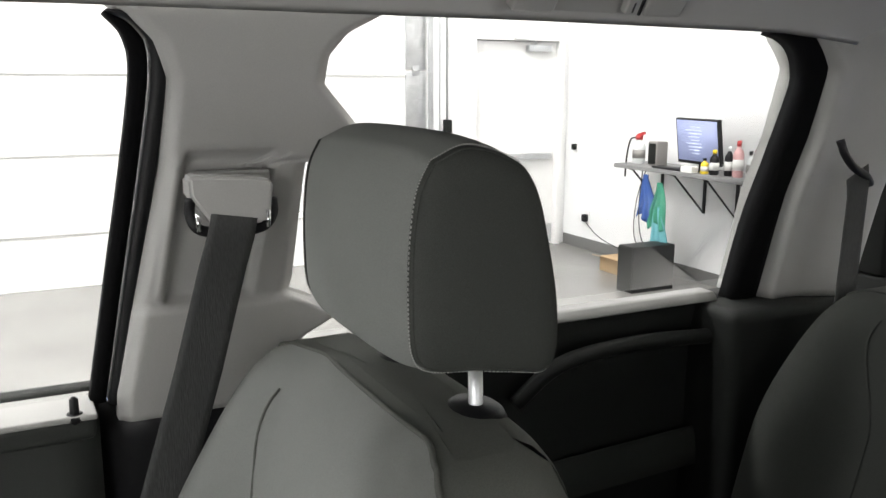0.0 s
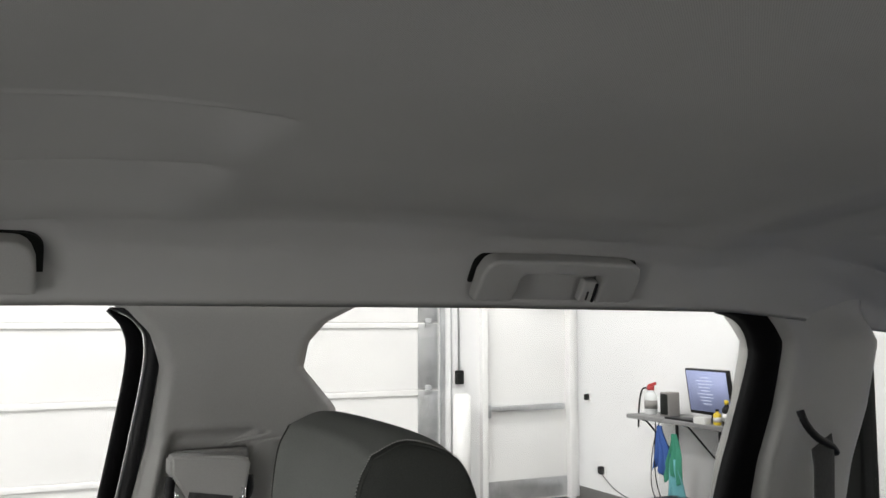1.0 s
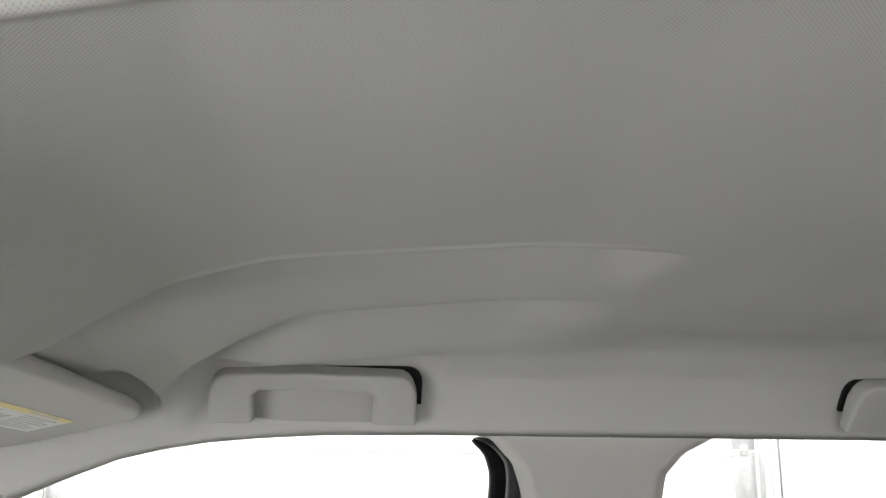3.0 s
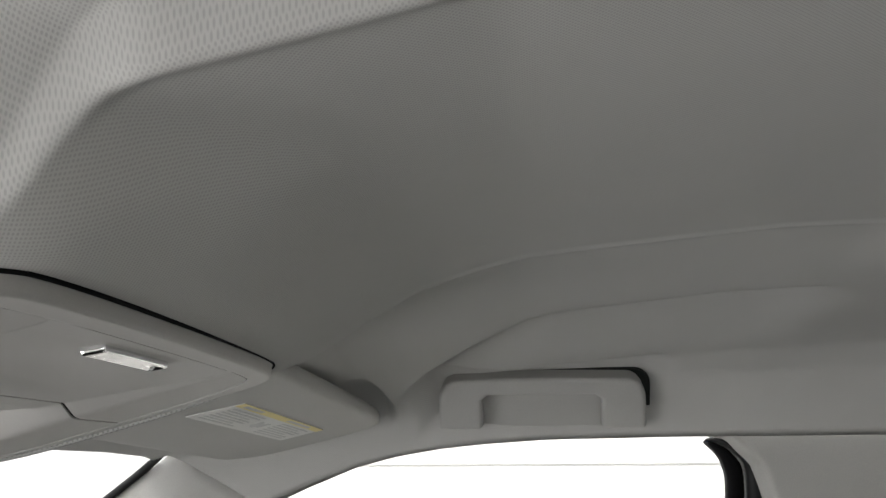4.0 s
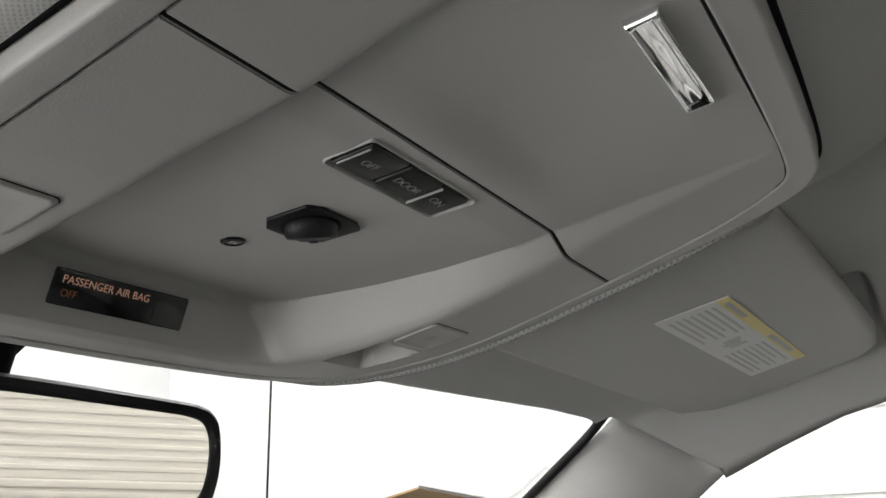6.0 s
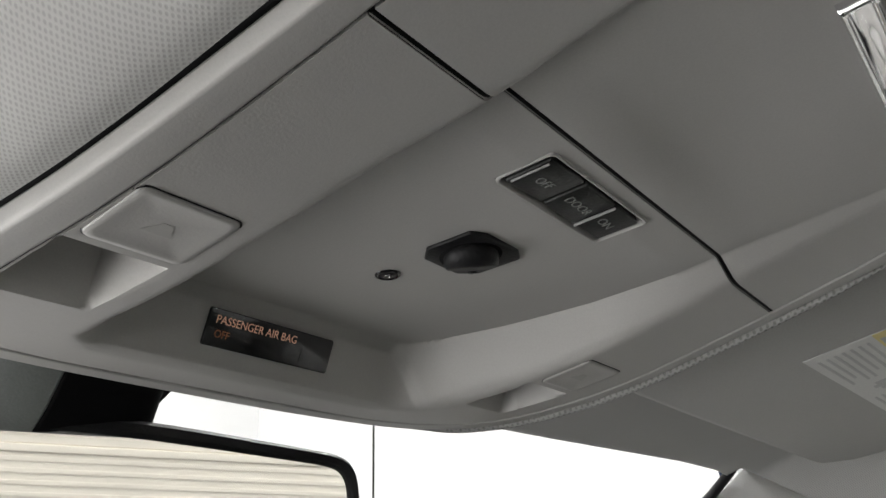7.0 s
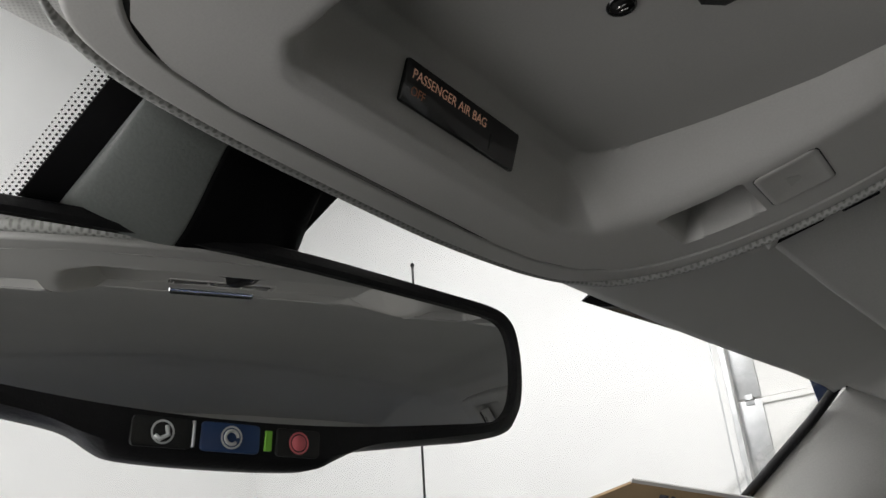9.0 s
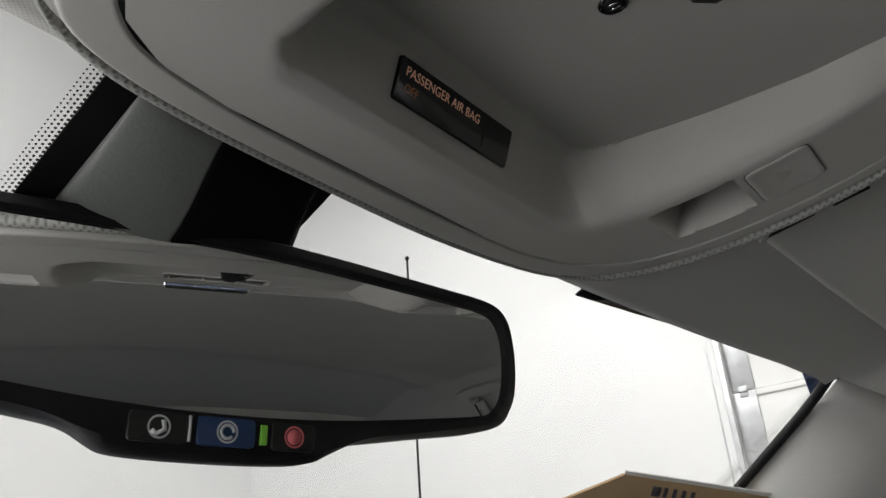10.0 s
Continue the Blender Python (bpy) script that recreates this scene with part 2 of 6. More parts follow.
def prism(outline, depth, m=None, bevel=0.0, seg=2, bm=None):
    """A flat outline (x, y) drawn out along z from 0 to depth."""
    own = bmesh.new()
    f = own.faces.new([own.verts.new((x, y, 0)) for x, y in outline])
    r = bmesh.ops.extrude_face_region(own, geom=[f])
    bmesh.ops.translate(own, vec=(0, 0, depth), verts=[v for v in r["geom"] if isinstance(v, bmesh.types.BMVert)])
    bmesh.ops.recalc_face_normals(own, faces=own.faces)
    if bevel:
        es = [e for e in own.edges if len(e.link_faces) == 2 and e.calc_face_angle(0) > 0.9]
        bmesh.ops.bevel(own, geom=es, offset=bevel, segments=seg, affect="EDGES", profile=0.6)
    if m is not None:
        bmesh.ops.transform(own, matrix=m, verts=own.verts)
    if bm is None:
        return own
    return merge(bm, own)


def rounded(w, h, r, n=5):
    """A rounded rectangle's outline about the origin."""
    out = []
    for cx, cy, a in ((w / 2 - r, h / 2 - r, 0), (-w / 2 + r, h / 2 - r, 90), (-w / 2 + r, -h / 2 + r, 180), (w / 2 - r, -h / 2 + r, 270)):
        out += [(cx + r * math.cos(radians(a + 90 * k / n)), cy + r * math.sin(radians(a + 90 * k / n))) for k in range(n + 1)]
    return out


def curve(knots, n):
    """n + 1 points on a smooth line through the knots (Catmull-Rom)."""
    k = [Vector(p) for p in knots]
    k = [2 * k[0] - k[1]] + k + [2 * k[-1] - k[-2]]
    out = []
    for i in range(n + 1):
        s = i / n * (len(k) - 3)
        j = min(int(s), len(k) - 4)
        u = s - j
        a, b, c, d = k[j:j + 4]
        out.append(0.5 * (2 * b + (c - a) * u + (2 * a - 5 * b + 4 * c - d) * u * u + (3 * b - a - 3 * c + d) * u ** 3))
    return out


def lerp(xs, ys, x):
    return float(np.interp(x, xs, ys))


def smooth01(x):
    x = min(max(x, 0.0), 1.0)
    return x * x * (3 - 2 * x)


# ---------------------------------------------------------------- workshop
WALL_S, WALL_N, WALL_W, CEIL_Z = -4.85, 8.5, -6.5, 9.0


def wall_boxes(name, boxes, label):
    bm = bmesh.new()
    for (x0, x1), (y0, y1), (z0, z1) in boxes:
        box(x1 - x0, y1 - y0, z1 - z0, pose((x0 + x1) / 2, (y0 + y1) / 2, (z0 + z1) / 2), bm=bm)
    return tagged(link(name, bm, M_WALL, smooth=False), label, "wall", kind="structure")


GD_Y0, GD_Y1, GD_TOP = -3.30, 2.72, 3.7       # wide sectional door in the east wall
ED_Y0, ED_Y1, ED_TOP = -4.74, -3.74, 1.91     # entry door in the east wall
fl = link("floor", box(16, 18, 0.2, pose(0.3, 3.0, FLOOR_Z - 0.1)), M_FLOOR, smooth=False)
tagged(fl, "grey sealed concrete workshop floor", "floor", kind="structure")
cl = link("ceiling", box(16, 18, 0.2, pose(0.3, 3.0, CEIL_Z + 0.1)), M_CEIL, smooth=False)
tagged(cl, "white workshop ceiling", "ceiling", kind="structure")
Z0 = FLOOR_Z
wall_boxes("wall_east", [((7.1, 7.3), (WALL_S, ED_Y0), (Z0, CEIL_Z)), ((7.1, 7.3), (ED_Y0, ED_Y1), (ED_TOP, CEIL_Z)), ((7.1, 7.3), (ED_Y1, GD_Y0), (Z0, CEIL_Z)),
                         ((7.1, 7.3), (GD_Y0, GD_Y1), (GD_TOP, CEIL_Z)), ((7.1, 7.3), (GD_Y1, WALL_N), (Z0, CEIL_Z))], "white painted workshop wall with two doors")
wall_boxes("wall_south", [((2.6, 7.3), (WALL_S - 0.2, WALL_S), (Z0, CEIL_Z)), ((-2.6, 2.6), (WALL_S - 0.2, WALL_S), (3.4, CEIL_Z)), ((WALL_W, -2.6), (WALL_S - 0.2, WALL_S), (Z0, CEIL_Z))],
           "white painted workshop wall behind the shelf")
wall_boxes("wall_north", [((WALL_W, 7.3), (WALL_N, WALL_N + 0.2), (Z0, CEIL_Z))], "plain white workshop wall ahead of the truck")
wall_boxes("wall_west", [((WALL_W - 0.2, WALL_W), (WALL_S - 0.2, WALL_N + 0.2), (Z0, CEIL_Z))], "plain white workshop wall beside the truck")

# unseen fittings built round the assumed lamps
for lx, ly, lz, watt in LAMP_ROWS:
    t = empty("assumed_strip_light", pose(lx, ly, lz), "assumed white strip light hung from the ceiling out of view, switched on", "lamp", "ceiling strip lights")
    part("housing", box(0.56, 2.46, 0.1, pose(0, 0, -0.05), 0.01), M_DOORPAINT, t)
    part("diffuser", box(0.5, 2.4, 0.02, pose(0, 0, -0.11), 0.004), M_LAMPGLOW, t, "glowing white diffuser")
    for ry in (-1.0, 1.0):
        part("suspension_rod", cyl(0.008, CEIL_Z - lz, pose(0, ry, (CEIL_Z - lz) / 2), 8), M_STEEL, t)


def sectional_door(name, label, m, width, top, panel_h, first, ribbed=False):
    """Sectional overhead door in the local x-z plane, its inner face towards -y."""
    t = empty(name, m, label, "garage door", kind="structure")
    z = 0.0
    nxt = first
    while z < top - 0.02:
        h = min(nxt, top) - z
        sheet = box(width, 0.045, h - 0.003, pose(width / 2, 0.08, z + h / 2), 0.002)
        if ribbed:
            for k in range(1, 8):
                box(width, 0.010, 0.030, pose(width / 2, 0.0555, z + 0.072 * k), 0.004, bm=sheet)
        part("panel", sheet, M_CREAM if ribbed else M_DOORPAINT, t, smooth=False)
        # stile ribs and the rolled edge along each section
        part("rib", box(width, 0.018, 0.05, pose(width / 2, 0.052, z + h - 0.03), 0.008, 3), M_CREAM if ribbed else M_DOORPAINT, t)
        for k in (0, 4):
            x = 0.12 + (width - 0.24) * k / 4
            part("stile", box(0.2 if k in (0, 4) else 0.08, 0.02, h - 0.02, pose(x, 0.05, z + h / 2), 0.004), M_STEEL, t)
            b = box(0.07, 0.012, 0.09, pose(x, 0.036, z + h - 0.005), 0.003)
            cyl(0.008, 0.07, pose(x, 0.028, z + h - 0.005, 0, 90, 0), 12, bm=b)
            part("hinge", b, M_STEEL, t)
        z, nxt = nxt, nxt + panel_h
    for x, sgn in ((-0.03, -1), (width + 0.03, 1)):
        b = box(0.012, 0.06, top, pose(x, 0.02, top / 2), 0.002)
        box(0.05, 0.012, top, pose(x - sgn * 0.02, -0.01, top / 2), 0.002, bm=b)
        box(0.03, 0.012, top, pose(x - sgn * 0.012, 0.045, top / 2), 0.002, bm=b)
        part("track", b, M_STEEL, t)
        b = box(0.012, 0.08, top, pose(x + sgn * 0.075, 0.03, top / 2), 0.002)
        part("track_angle", b, M_STEEL, t)
        for k in range(4):
            part("bracket", box(0.09, 0.008, 0.05, pose(x + sgn * 0.04, 0.02, 0.4 + k * (top - 0.6) / 3), 0.002), M_STEEL, t)
    return t


sectional_door("door_1", "wide white sectional overhead door with steel tracks, closed", Matrix.Translation((7.1, GD_Y1, Z0)) @ pose(0, 0, 0, 0, 0, -90), GD_Y1 - GD_Y0, GD_TOP - Z0, 0.63, 0.49)
sectional_door("door_2", "cream ribbed sectional overhead door behind the truck, closed", Matrix.Translation((2.6, WALL_S, Z0)) @ pose(0, 0, 0, 0, 0, 180), 5.2, 3.4 - Z0, 0.6, 0.55, True)

# ---------------------------------------------------------------- cab shell
truck = empty("pickup_truck", pose(0, 0.2, Z0), "pickup truck cab with a light grey headliner and grey trim", "truck")
TRUCK_AT = Matrix.Translation((0, 0.2, Z0))


def tpart(name, bm, mat, label="", parent=None, smooth=True):
    """A part of the truck, its mesh written in world metres."""
    bmesh.ops.transform(bm, matrix=TRUCK_AT.inverted(), verts=bm.verts)
    return part(name, bm, mat, parent or truck, label, smooth)


def roof_mid(y):
    return lerp((-1.1, -0.95, -0.8, -0.66, -0.5, 0.05, 0.2, 0.35, 0.45, 0.49, 0.65, 0.8), (1.62, 1.645, 1.675, 1.70, 1.712, 1.712, 1.706, 1.69, 1.666, 1.652, 1.622, 1.588), y)


def rail_z(y):
    return lerp((-1.1, -0.8, -0.7, -0.3, 0.2, 0.334, 0.4, 0.451, 0.5, 0.555, 0.625, 0.69, 0.72, 0.8), (1.56, 1.59, 1.598, 1.601, 1.600, 1.598, 1.594, 1.589, 1.581, 1.570, 1.548, 1.525, 1.514, 1.46), y)


SIDE_X = (0, 0.2, 0.25, 0.4, 0.48, 0.54, 0.58, 0.605, 0.625)
SIDE_G = (0, 0, 0.02, 0.08, 0.15, 0.26, 0.45, 0.74, 1)
FRONT_X = SIDE_X
FRONT_G = (0, 0, 0.0, 0.01, 0.02, 0.05, 0.12, 0.45, 1)


def soft_table(xs_, ys_, width):
    t = np.linspace(0, 0.66, 331)
    v = np.interp(t, xs_, ys_)
    k = np.exp(-np.linspace(-2.5, 2.5, 2 * int(width / 0.002) + 1) ** 2)
    n = len(k) // 2
    pad = np.concatenate([np.full(n, v[0]), v, v[-1] + (v[-1] - v[-12]) / 11 * np.arange(1, n + 1)])
    v = np.convolve(pad, k / k.sum(), "valid")
    return t, v / np.interp(0.625, t, v)


SIDE_T, FRONT_T = soft_table((*SIDE_X, 0.66), (*SIDE_G, 2.1), 0.024), soft_table((*FRONT_X, 0.66), (*FRONT_G, 2.9), 0.016)
CREASE = [(0.19, 0.50), (0.185, 0.475), (0.175, 0.445), (0.163, 0.412), (0.154, 0.37), (0.152, 0.32), (0.157, 0.25), (0.165, 0.16), (0.178, 0.115), (0.20, 0.075)]


CREASE_LINE = [(p.x, p.y) for p in curve([(x, y, 0) for x, y in CREASE[::-1]], 80)]


def crease_x(y):
    return lerp([c[1] for c in CREASE_LINE], [c[0] for c in CREASE_LINE], y)


def rim_z(y):
    """Height of the console's rim."""
    knots = (0.44, 0.47, 0.5, 0.56, 0.6, 0.66, 0.72, 0.785, 0.82), (1.6295, 1.624, 1.6185, 1.604, 1.593, 1.577, 1.570, 1.573, 1.5746)
    return sum(lerp(*knots, y + 0.006 * k) for k in range(-4, 5)) / 9


def liner_z(x, y):
    a = abs(x)
    f = smooth01((y - 0.45) / 0.28)
    g = lerp(*SIDE_T, a) * (1 - f) + lerp(*FRONT_T, a) * f
    z = roof_mid(y) - (roof_mid(y) - rail_z(y)) * g
    # moulded lip that runs back from beside the console and fades out
    fade = smooth01((y - 0.075) / 0.06) * smooth01((0.52 - y) / 0.03)
    e = a - crease_x(y)
    if x < 0:
        e = a - lerp((0.075, 0.16, 0.25, 0.33, 0.39, 0.44, 0.485, 0.52), (0.20, 0.165, 0.157, 0.15, 0.15, 0.152, 0.138, 0.128), y)
        z += 0.026 * smooth01((y - 0.28) / 0.14) * smooth01((0.60 - y) / 0.06) * smooth01((e + 0.004) / 0.06) * (1 - smooth01((e - 0.10) / 0.2))
    z += 0.015 * fade * smooth01(e / 0.006) * (1 - smooth01((e - 0.02) / 0.16))
    z -= 0.0016 * fade * math.exp(-((e + 0.002) / 0.0035) ** 2)
    # shallow hollow between the step and the front grab handle
    u = smooth01((y - 0.075) / 0.085) * smooth01((0.52 - y) / 0.06)
    c = 0.350 + 2.2 * max(0, y - 0.33) ** 1.3
    z += u * 0.024 * smooth01((a - c + 0.018) / 0.046) * (1 - smooth01((a - c - 0.035) / 0.14)) * (1 - smooth01((a - 0.55) / 0.05))
    # groove along the rail over the rear door
    z += 0.006 * math.exp(-((a - 0.515) / 0.045) ** 2) * smooth01((0.10 - y) / 0.12) * smooth01((y + 0.56) / 0.10)
    # the cloth comes down to the console's rim
    if 0.40 < y < 0.83 and a < 0.30:
        if x > 0:
            h = lerp((0.499, 0.525, 0.57, 0.64, 0.70, 0.738, 0.8), (0.139, 0.1495, 0.155, 0.1565, 0.156, 0.156, 0.156), y)
        else:
            h = lerp((0.50, 0.58, 0.617, 0.655, 0.70, 0.8), (0.1255, 0.1265, 0.129, 0.1325, 0.135, 0.1355), y)
        d = max(math.hypot(max(0, a - h + 0.02), max(0, 0.5045 - y)) - 0.02, y - 0.784)
        if a < h - 0.02 and y > 0.5045:
            d = max(a - h, 0.4845 - y, y - 0.784)
        low = rim_z(y) + 0.0058 + 0.009 * smooth01((y - 0.745) / 0.035)
        w = 1 - smooth01((d - 0.004) / (0.045 + 0.040 * smooth01((x + 0.13) / 0.08)))
        z += (min(z, low) - z) * w
        # sunk pocket round the visor clip
        z += 0.022 * smooth01((d - 0.026) / 0.006) * (1 - smooth01((a - 0.225) / 0.03)) * smooth01((y - 0.634) / 0.008) * smooth01((0.713 - y) / 0.006)
        if y < 0.775:
            z += 0.04 * smooth01((-d - 0.005) / 0.006)
    # hollow behind the visor's rear corner
    z += 0.034 * smooth01((a - 0.40) / 0.06) * (1 - smooth01((a - 0.56) / 0.04)) * smooth01((y - 0.492) / 0.012) * (1 - smooth01((y - 0.58) / 0.05))
    # broad raised field over the rear seats
    back_edge = lerp((0, 0.24, 0.35, 0.45, 0.49, 0.6), (0.0, -0.11, -0.21, -0.45, -0.60, -1.2), a)
    z += 0.004 * smooth01((back_edge - y) / 0.16 + 0.5)
    # pockets round the grab handles
    for y0, y1, deep in ((0.449, 0.231, 0.020), (-0.251, -0.490, 0.004)):
        w = smooth01((y0 + 0.030 - y) / 0.034) * smooth01((y - y1 + 0.030) / 0.034)
        z += deep * w * smooth01((a - 0.535) / 0.022) * (1 - smooth01((a - 0.607) / 0.01))
    # the roof turns down towards the rear window along a slanting edge
    edge = -0.47 - 0.23 * a
    z += 0.16 * min(max(0, edge - y), 0.11) * (1 if a < 0.53 else max(0, (0.6 - a) / 0.07))
    return z


def front_edge(x):
    return 0.797 - 0.052 * (abs(x) / 0.58) ** 2


def spread(knots):
    return [a + (b - a) * k / n for (a, b, n) in knots for k in range(n)] + [knots[-1][1]]


xs = [x for x in spread([(0, 0.10, 8), (0.10, 0.22, 64), (0.22, 0.30, 8), (0.30, 0.46, 24), (0.46, 0.60, 36), (0.60, 0.625, 6)])]
xs = [-x for x in xs[:0:-1]] + xs
ys = spread([(-1.06, -0.35, 60), (-0.35, 0.05, 30), (0.05, 0.45, 60), (0.45, 0.51, 40), (0.51, 0.8, 60)])
rows = []
for y in ys:
    row = []
    for x in xs:
        ym, z = y if y < 0.5 else 0.5 + (y - 0.5) * (front_edge(x) - 0.5) / 0.3, liner_z(x, y)
        # the corner runs up to the windscreen along the pillar trim's seam
        if abs(x) > 0.56 and ym > 0.655:
            z = max(z, 1.530 + 0.655 * (ym - 0.655))
        row.append((x, ym, z))
    rows.append(row)
tpart("headliner", slab(rows, lambda p: p + Vector((0, 0, 0.006))), M_LINER, "light grey knitted headliner with moulded side steps")
# outer skin of the roof
rows = [[(x * 1.02, min(y, 0.775), liner_z(x, min(y, 0.8)) + 0.05) for x in xs[::6]] for y in ys[::6]]
tpart("roof_panel", slab(rows, lambda p: p + Vector((0, 0, 0.004))), M_PAINT, "painted roof skin")


def side_x(z):
    return 0.672 - 0.20 * (z - 1.42)


FRONT_EDGE_B = ((1.19, 0.166), (1.207, 0.162), (1.303, 0.144), (1.446, 0.114), (1.534, 0.104), (1.572, 0.117), (1.595, 0.14), (1.61, 0.16))
REAR_EDGE_B = ((1.16, -0.02), (1.215, -0.028), (1.235, -0.046), (1.255, -0.084), (1.265, -0.082), (1.278, -0.060), (1.294, -0.026), (1.31, -0.03), (1.43, -0.040), (1.445, -0.042), (1.452, -0.11), (1.481, -0.103), (1.529, -0.06), (1.559, -0.064), (1.583, -0.084), (1.604, -0.125), (1.61, -0.14))


def b_pillar(s):
    """Upper trim of the pillar between the doors, with the belt slider's sunk panel."""
    rows = []
    for z in spread([(1.16, 1.21, 6), (1.21, 1.31, 26), (1.31, 1.46, 28), (1.46, 1.61, 30)]):
        f = lerp(*zip(*FRONT_EDGE_B), z)
        r = lerp(*zip(*REAR_EDGE_B), z)
        row = []
        for k in range(-6, 67):
            u = min(max(k / 60, 0), 1)
            y = f + (r - f) * u
            x = side_x(z)
            # rounded flanks that return outwards
            edge = min(u * abs(f - r), (1 - u) * abs(f - r))
            x += 0.012 * (1 - smooth01(edge / 0.02)) ** 2
            if k < 0:
                x, y = x + 0.007 * -k, y + 0.0004 * -k
            if k > 60:
                x += 0.007 * (k - 60)
            # sunk panel behind the belt guide, with a raised lip each side
            lo, hi = 0.118 - 0.15 * (z - 1.29), 0.02 - 0.16 * (z - 1.29)
            w = smooth01((lo - y) / 0.008) * smooth01((y - hi + 0.002) / 0.008) * smooth01((z - 1.292) / 0.01) * smooth01((1.463 - z) / 0.008)
            x += 0.017 * w
            lip = math.exp(-((y - hi - 0.010) / 0.004) ** 2) * smooth01((z - 1.292) / 0.02) * smooth01((1.463 - z) / 0.02)
            lip += math.exp(-((y - lo - 0.004) / 0.004) ** 2) * smooth01((z - 1.292) / 0.02) * smooth01((1.463 - z) / 0.02)
            x -= 0.004 * lip
            # fuller foot under the sunk panel
            x -= 0.007 * smooth01((1.296 - z) / 0.012)
            row.append((s * x, y, z))
        rows.append(row)
    tpart("b_pillar_trim", slab(rows, lambda p: p + Vector((s * 0.004, 0, 0))), M_TRIM, "light grey moulded pillar trim")
    # dark lower half
    rows = []
    for z in spread([(0.55, 1.175, 14)]):
        rows.append([(s * (side_x(z) + 0.004 + (0.05 if k in (0, 8) else 0)), 0.200 - 0.02 * (z - 0.55) - k * 0.0316, z) for k in range(9)])
    tpart("b_pillar_lower_trim", slab(rows, lambda p: p + Vector((s * 0.004, 0, 0))), M_BLACK)


FRONT_WIN = [(1.07, 1.18), (0.90, 1.38), (0.80, 1.448), (0.711, 1.498), (0.664, 1.524), (0.622, 1.540), (0.565, 1.565), (0.502, 1.586), (0.426, 1.597), (0.315, 1.603), (0.195, 1.603), (0.160, 1.596), (0.140, 1.576), (0.134, 1.54), (0.147, 1.444), (0.166, 1.329), (0.190, 1.18)]
REAR_WIN = [(-0.02, 1.225), (-0.03, 1.45), (-0.055, 1.53), (-0.064, 1.562), (-0.084, 1.585), (-0.125, 1.605), (-0.383, 1.605), (-0.74, 1.602), (-0.775, 1.588), (-0.80, 1.555), (-0.805, 1.519), (-0.79, 1.426), (-0.772, 1.33), (-0.765, 1.225)]


def side_pt(s, y, z, out=0.0):
    return Vector((s * (side_x(z) + 0.012 + out), y, z))


def strip_along(s, line, inner, outer, x_in, thick, taper=False):
    """A flat bar that follows a line of (y, z), from inner to outer millimetres beside it."""
    pts = [Vector((0, y, z)) for y, z in line]
    rows = []
    for i, p in enumerate(pts):
        d = (pts[min(i + 1, len(pts) - 1)] - pts[max(i - 1, 0)]).normalized()
        nrm = Vector((0, d.z, -d.y))
        row = []
        for k in range(5):
            w = min(1, 0.15 + i / (len(pts) * 0.3)) if taper else 1
            q = p + nrm * (inner + (outer - inner) * k / 4) * w
            bulge = 0.004 * math.sin(math.pi * k / 4)
            row.append((s * (side_x(q.z) + x_in - bulge), q.y, q.z))
        rows.append(row)
    return slab(rows, lambda p: p + Vector((s * thick, 0, 0)))


def pane(s, outline, out):
    bm = bmesh.new()
    f = bm.faces.new([bm.verts.new(side_pt(s, y, z, out)) for y, z in outline])
    r = bmesh.ops.extrude_face_region(bm, geom=[f])
    bmesh.ops.translate(bm, vec=(s * 0.004, 0, 0), verts=[v for v in r["geom"] if isinstance(v, bmesh.types.BMVert)])
    bmesh.ops.triangulate(bm, faces=bm.faces)
    return bm


def smooth_line(knots, n):
    return [(p.x, p.y) for p in curve([(y, z, 0) for y, z in knots], n)]


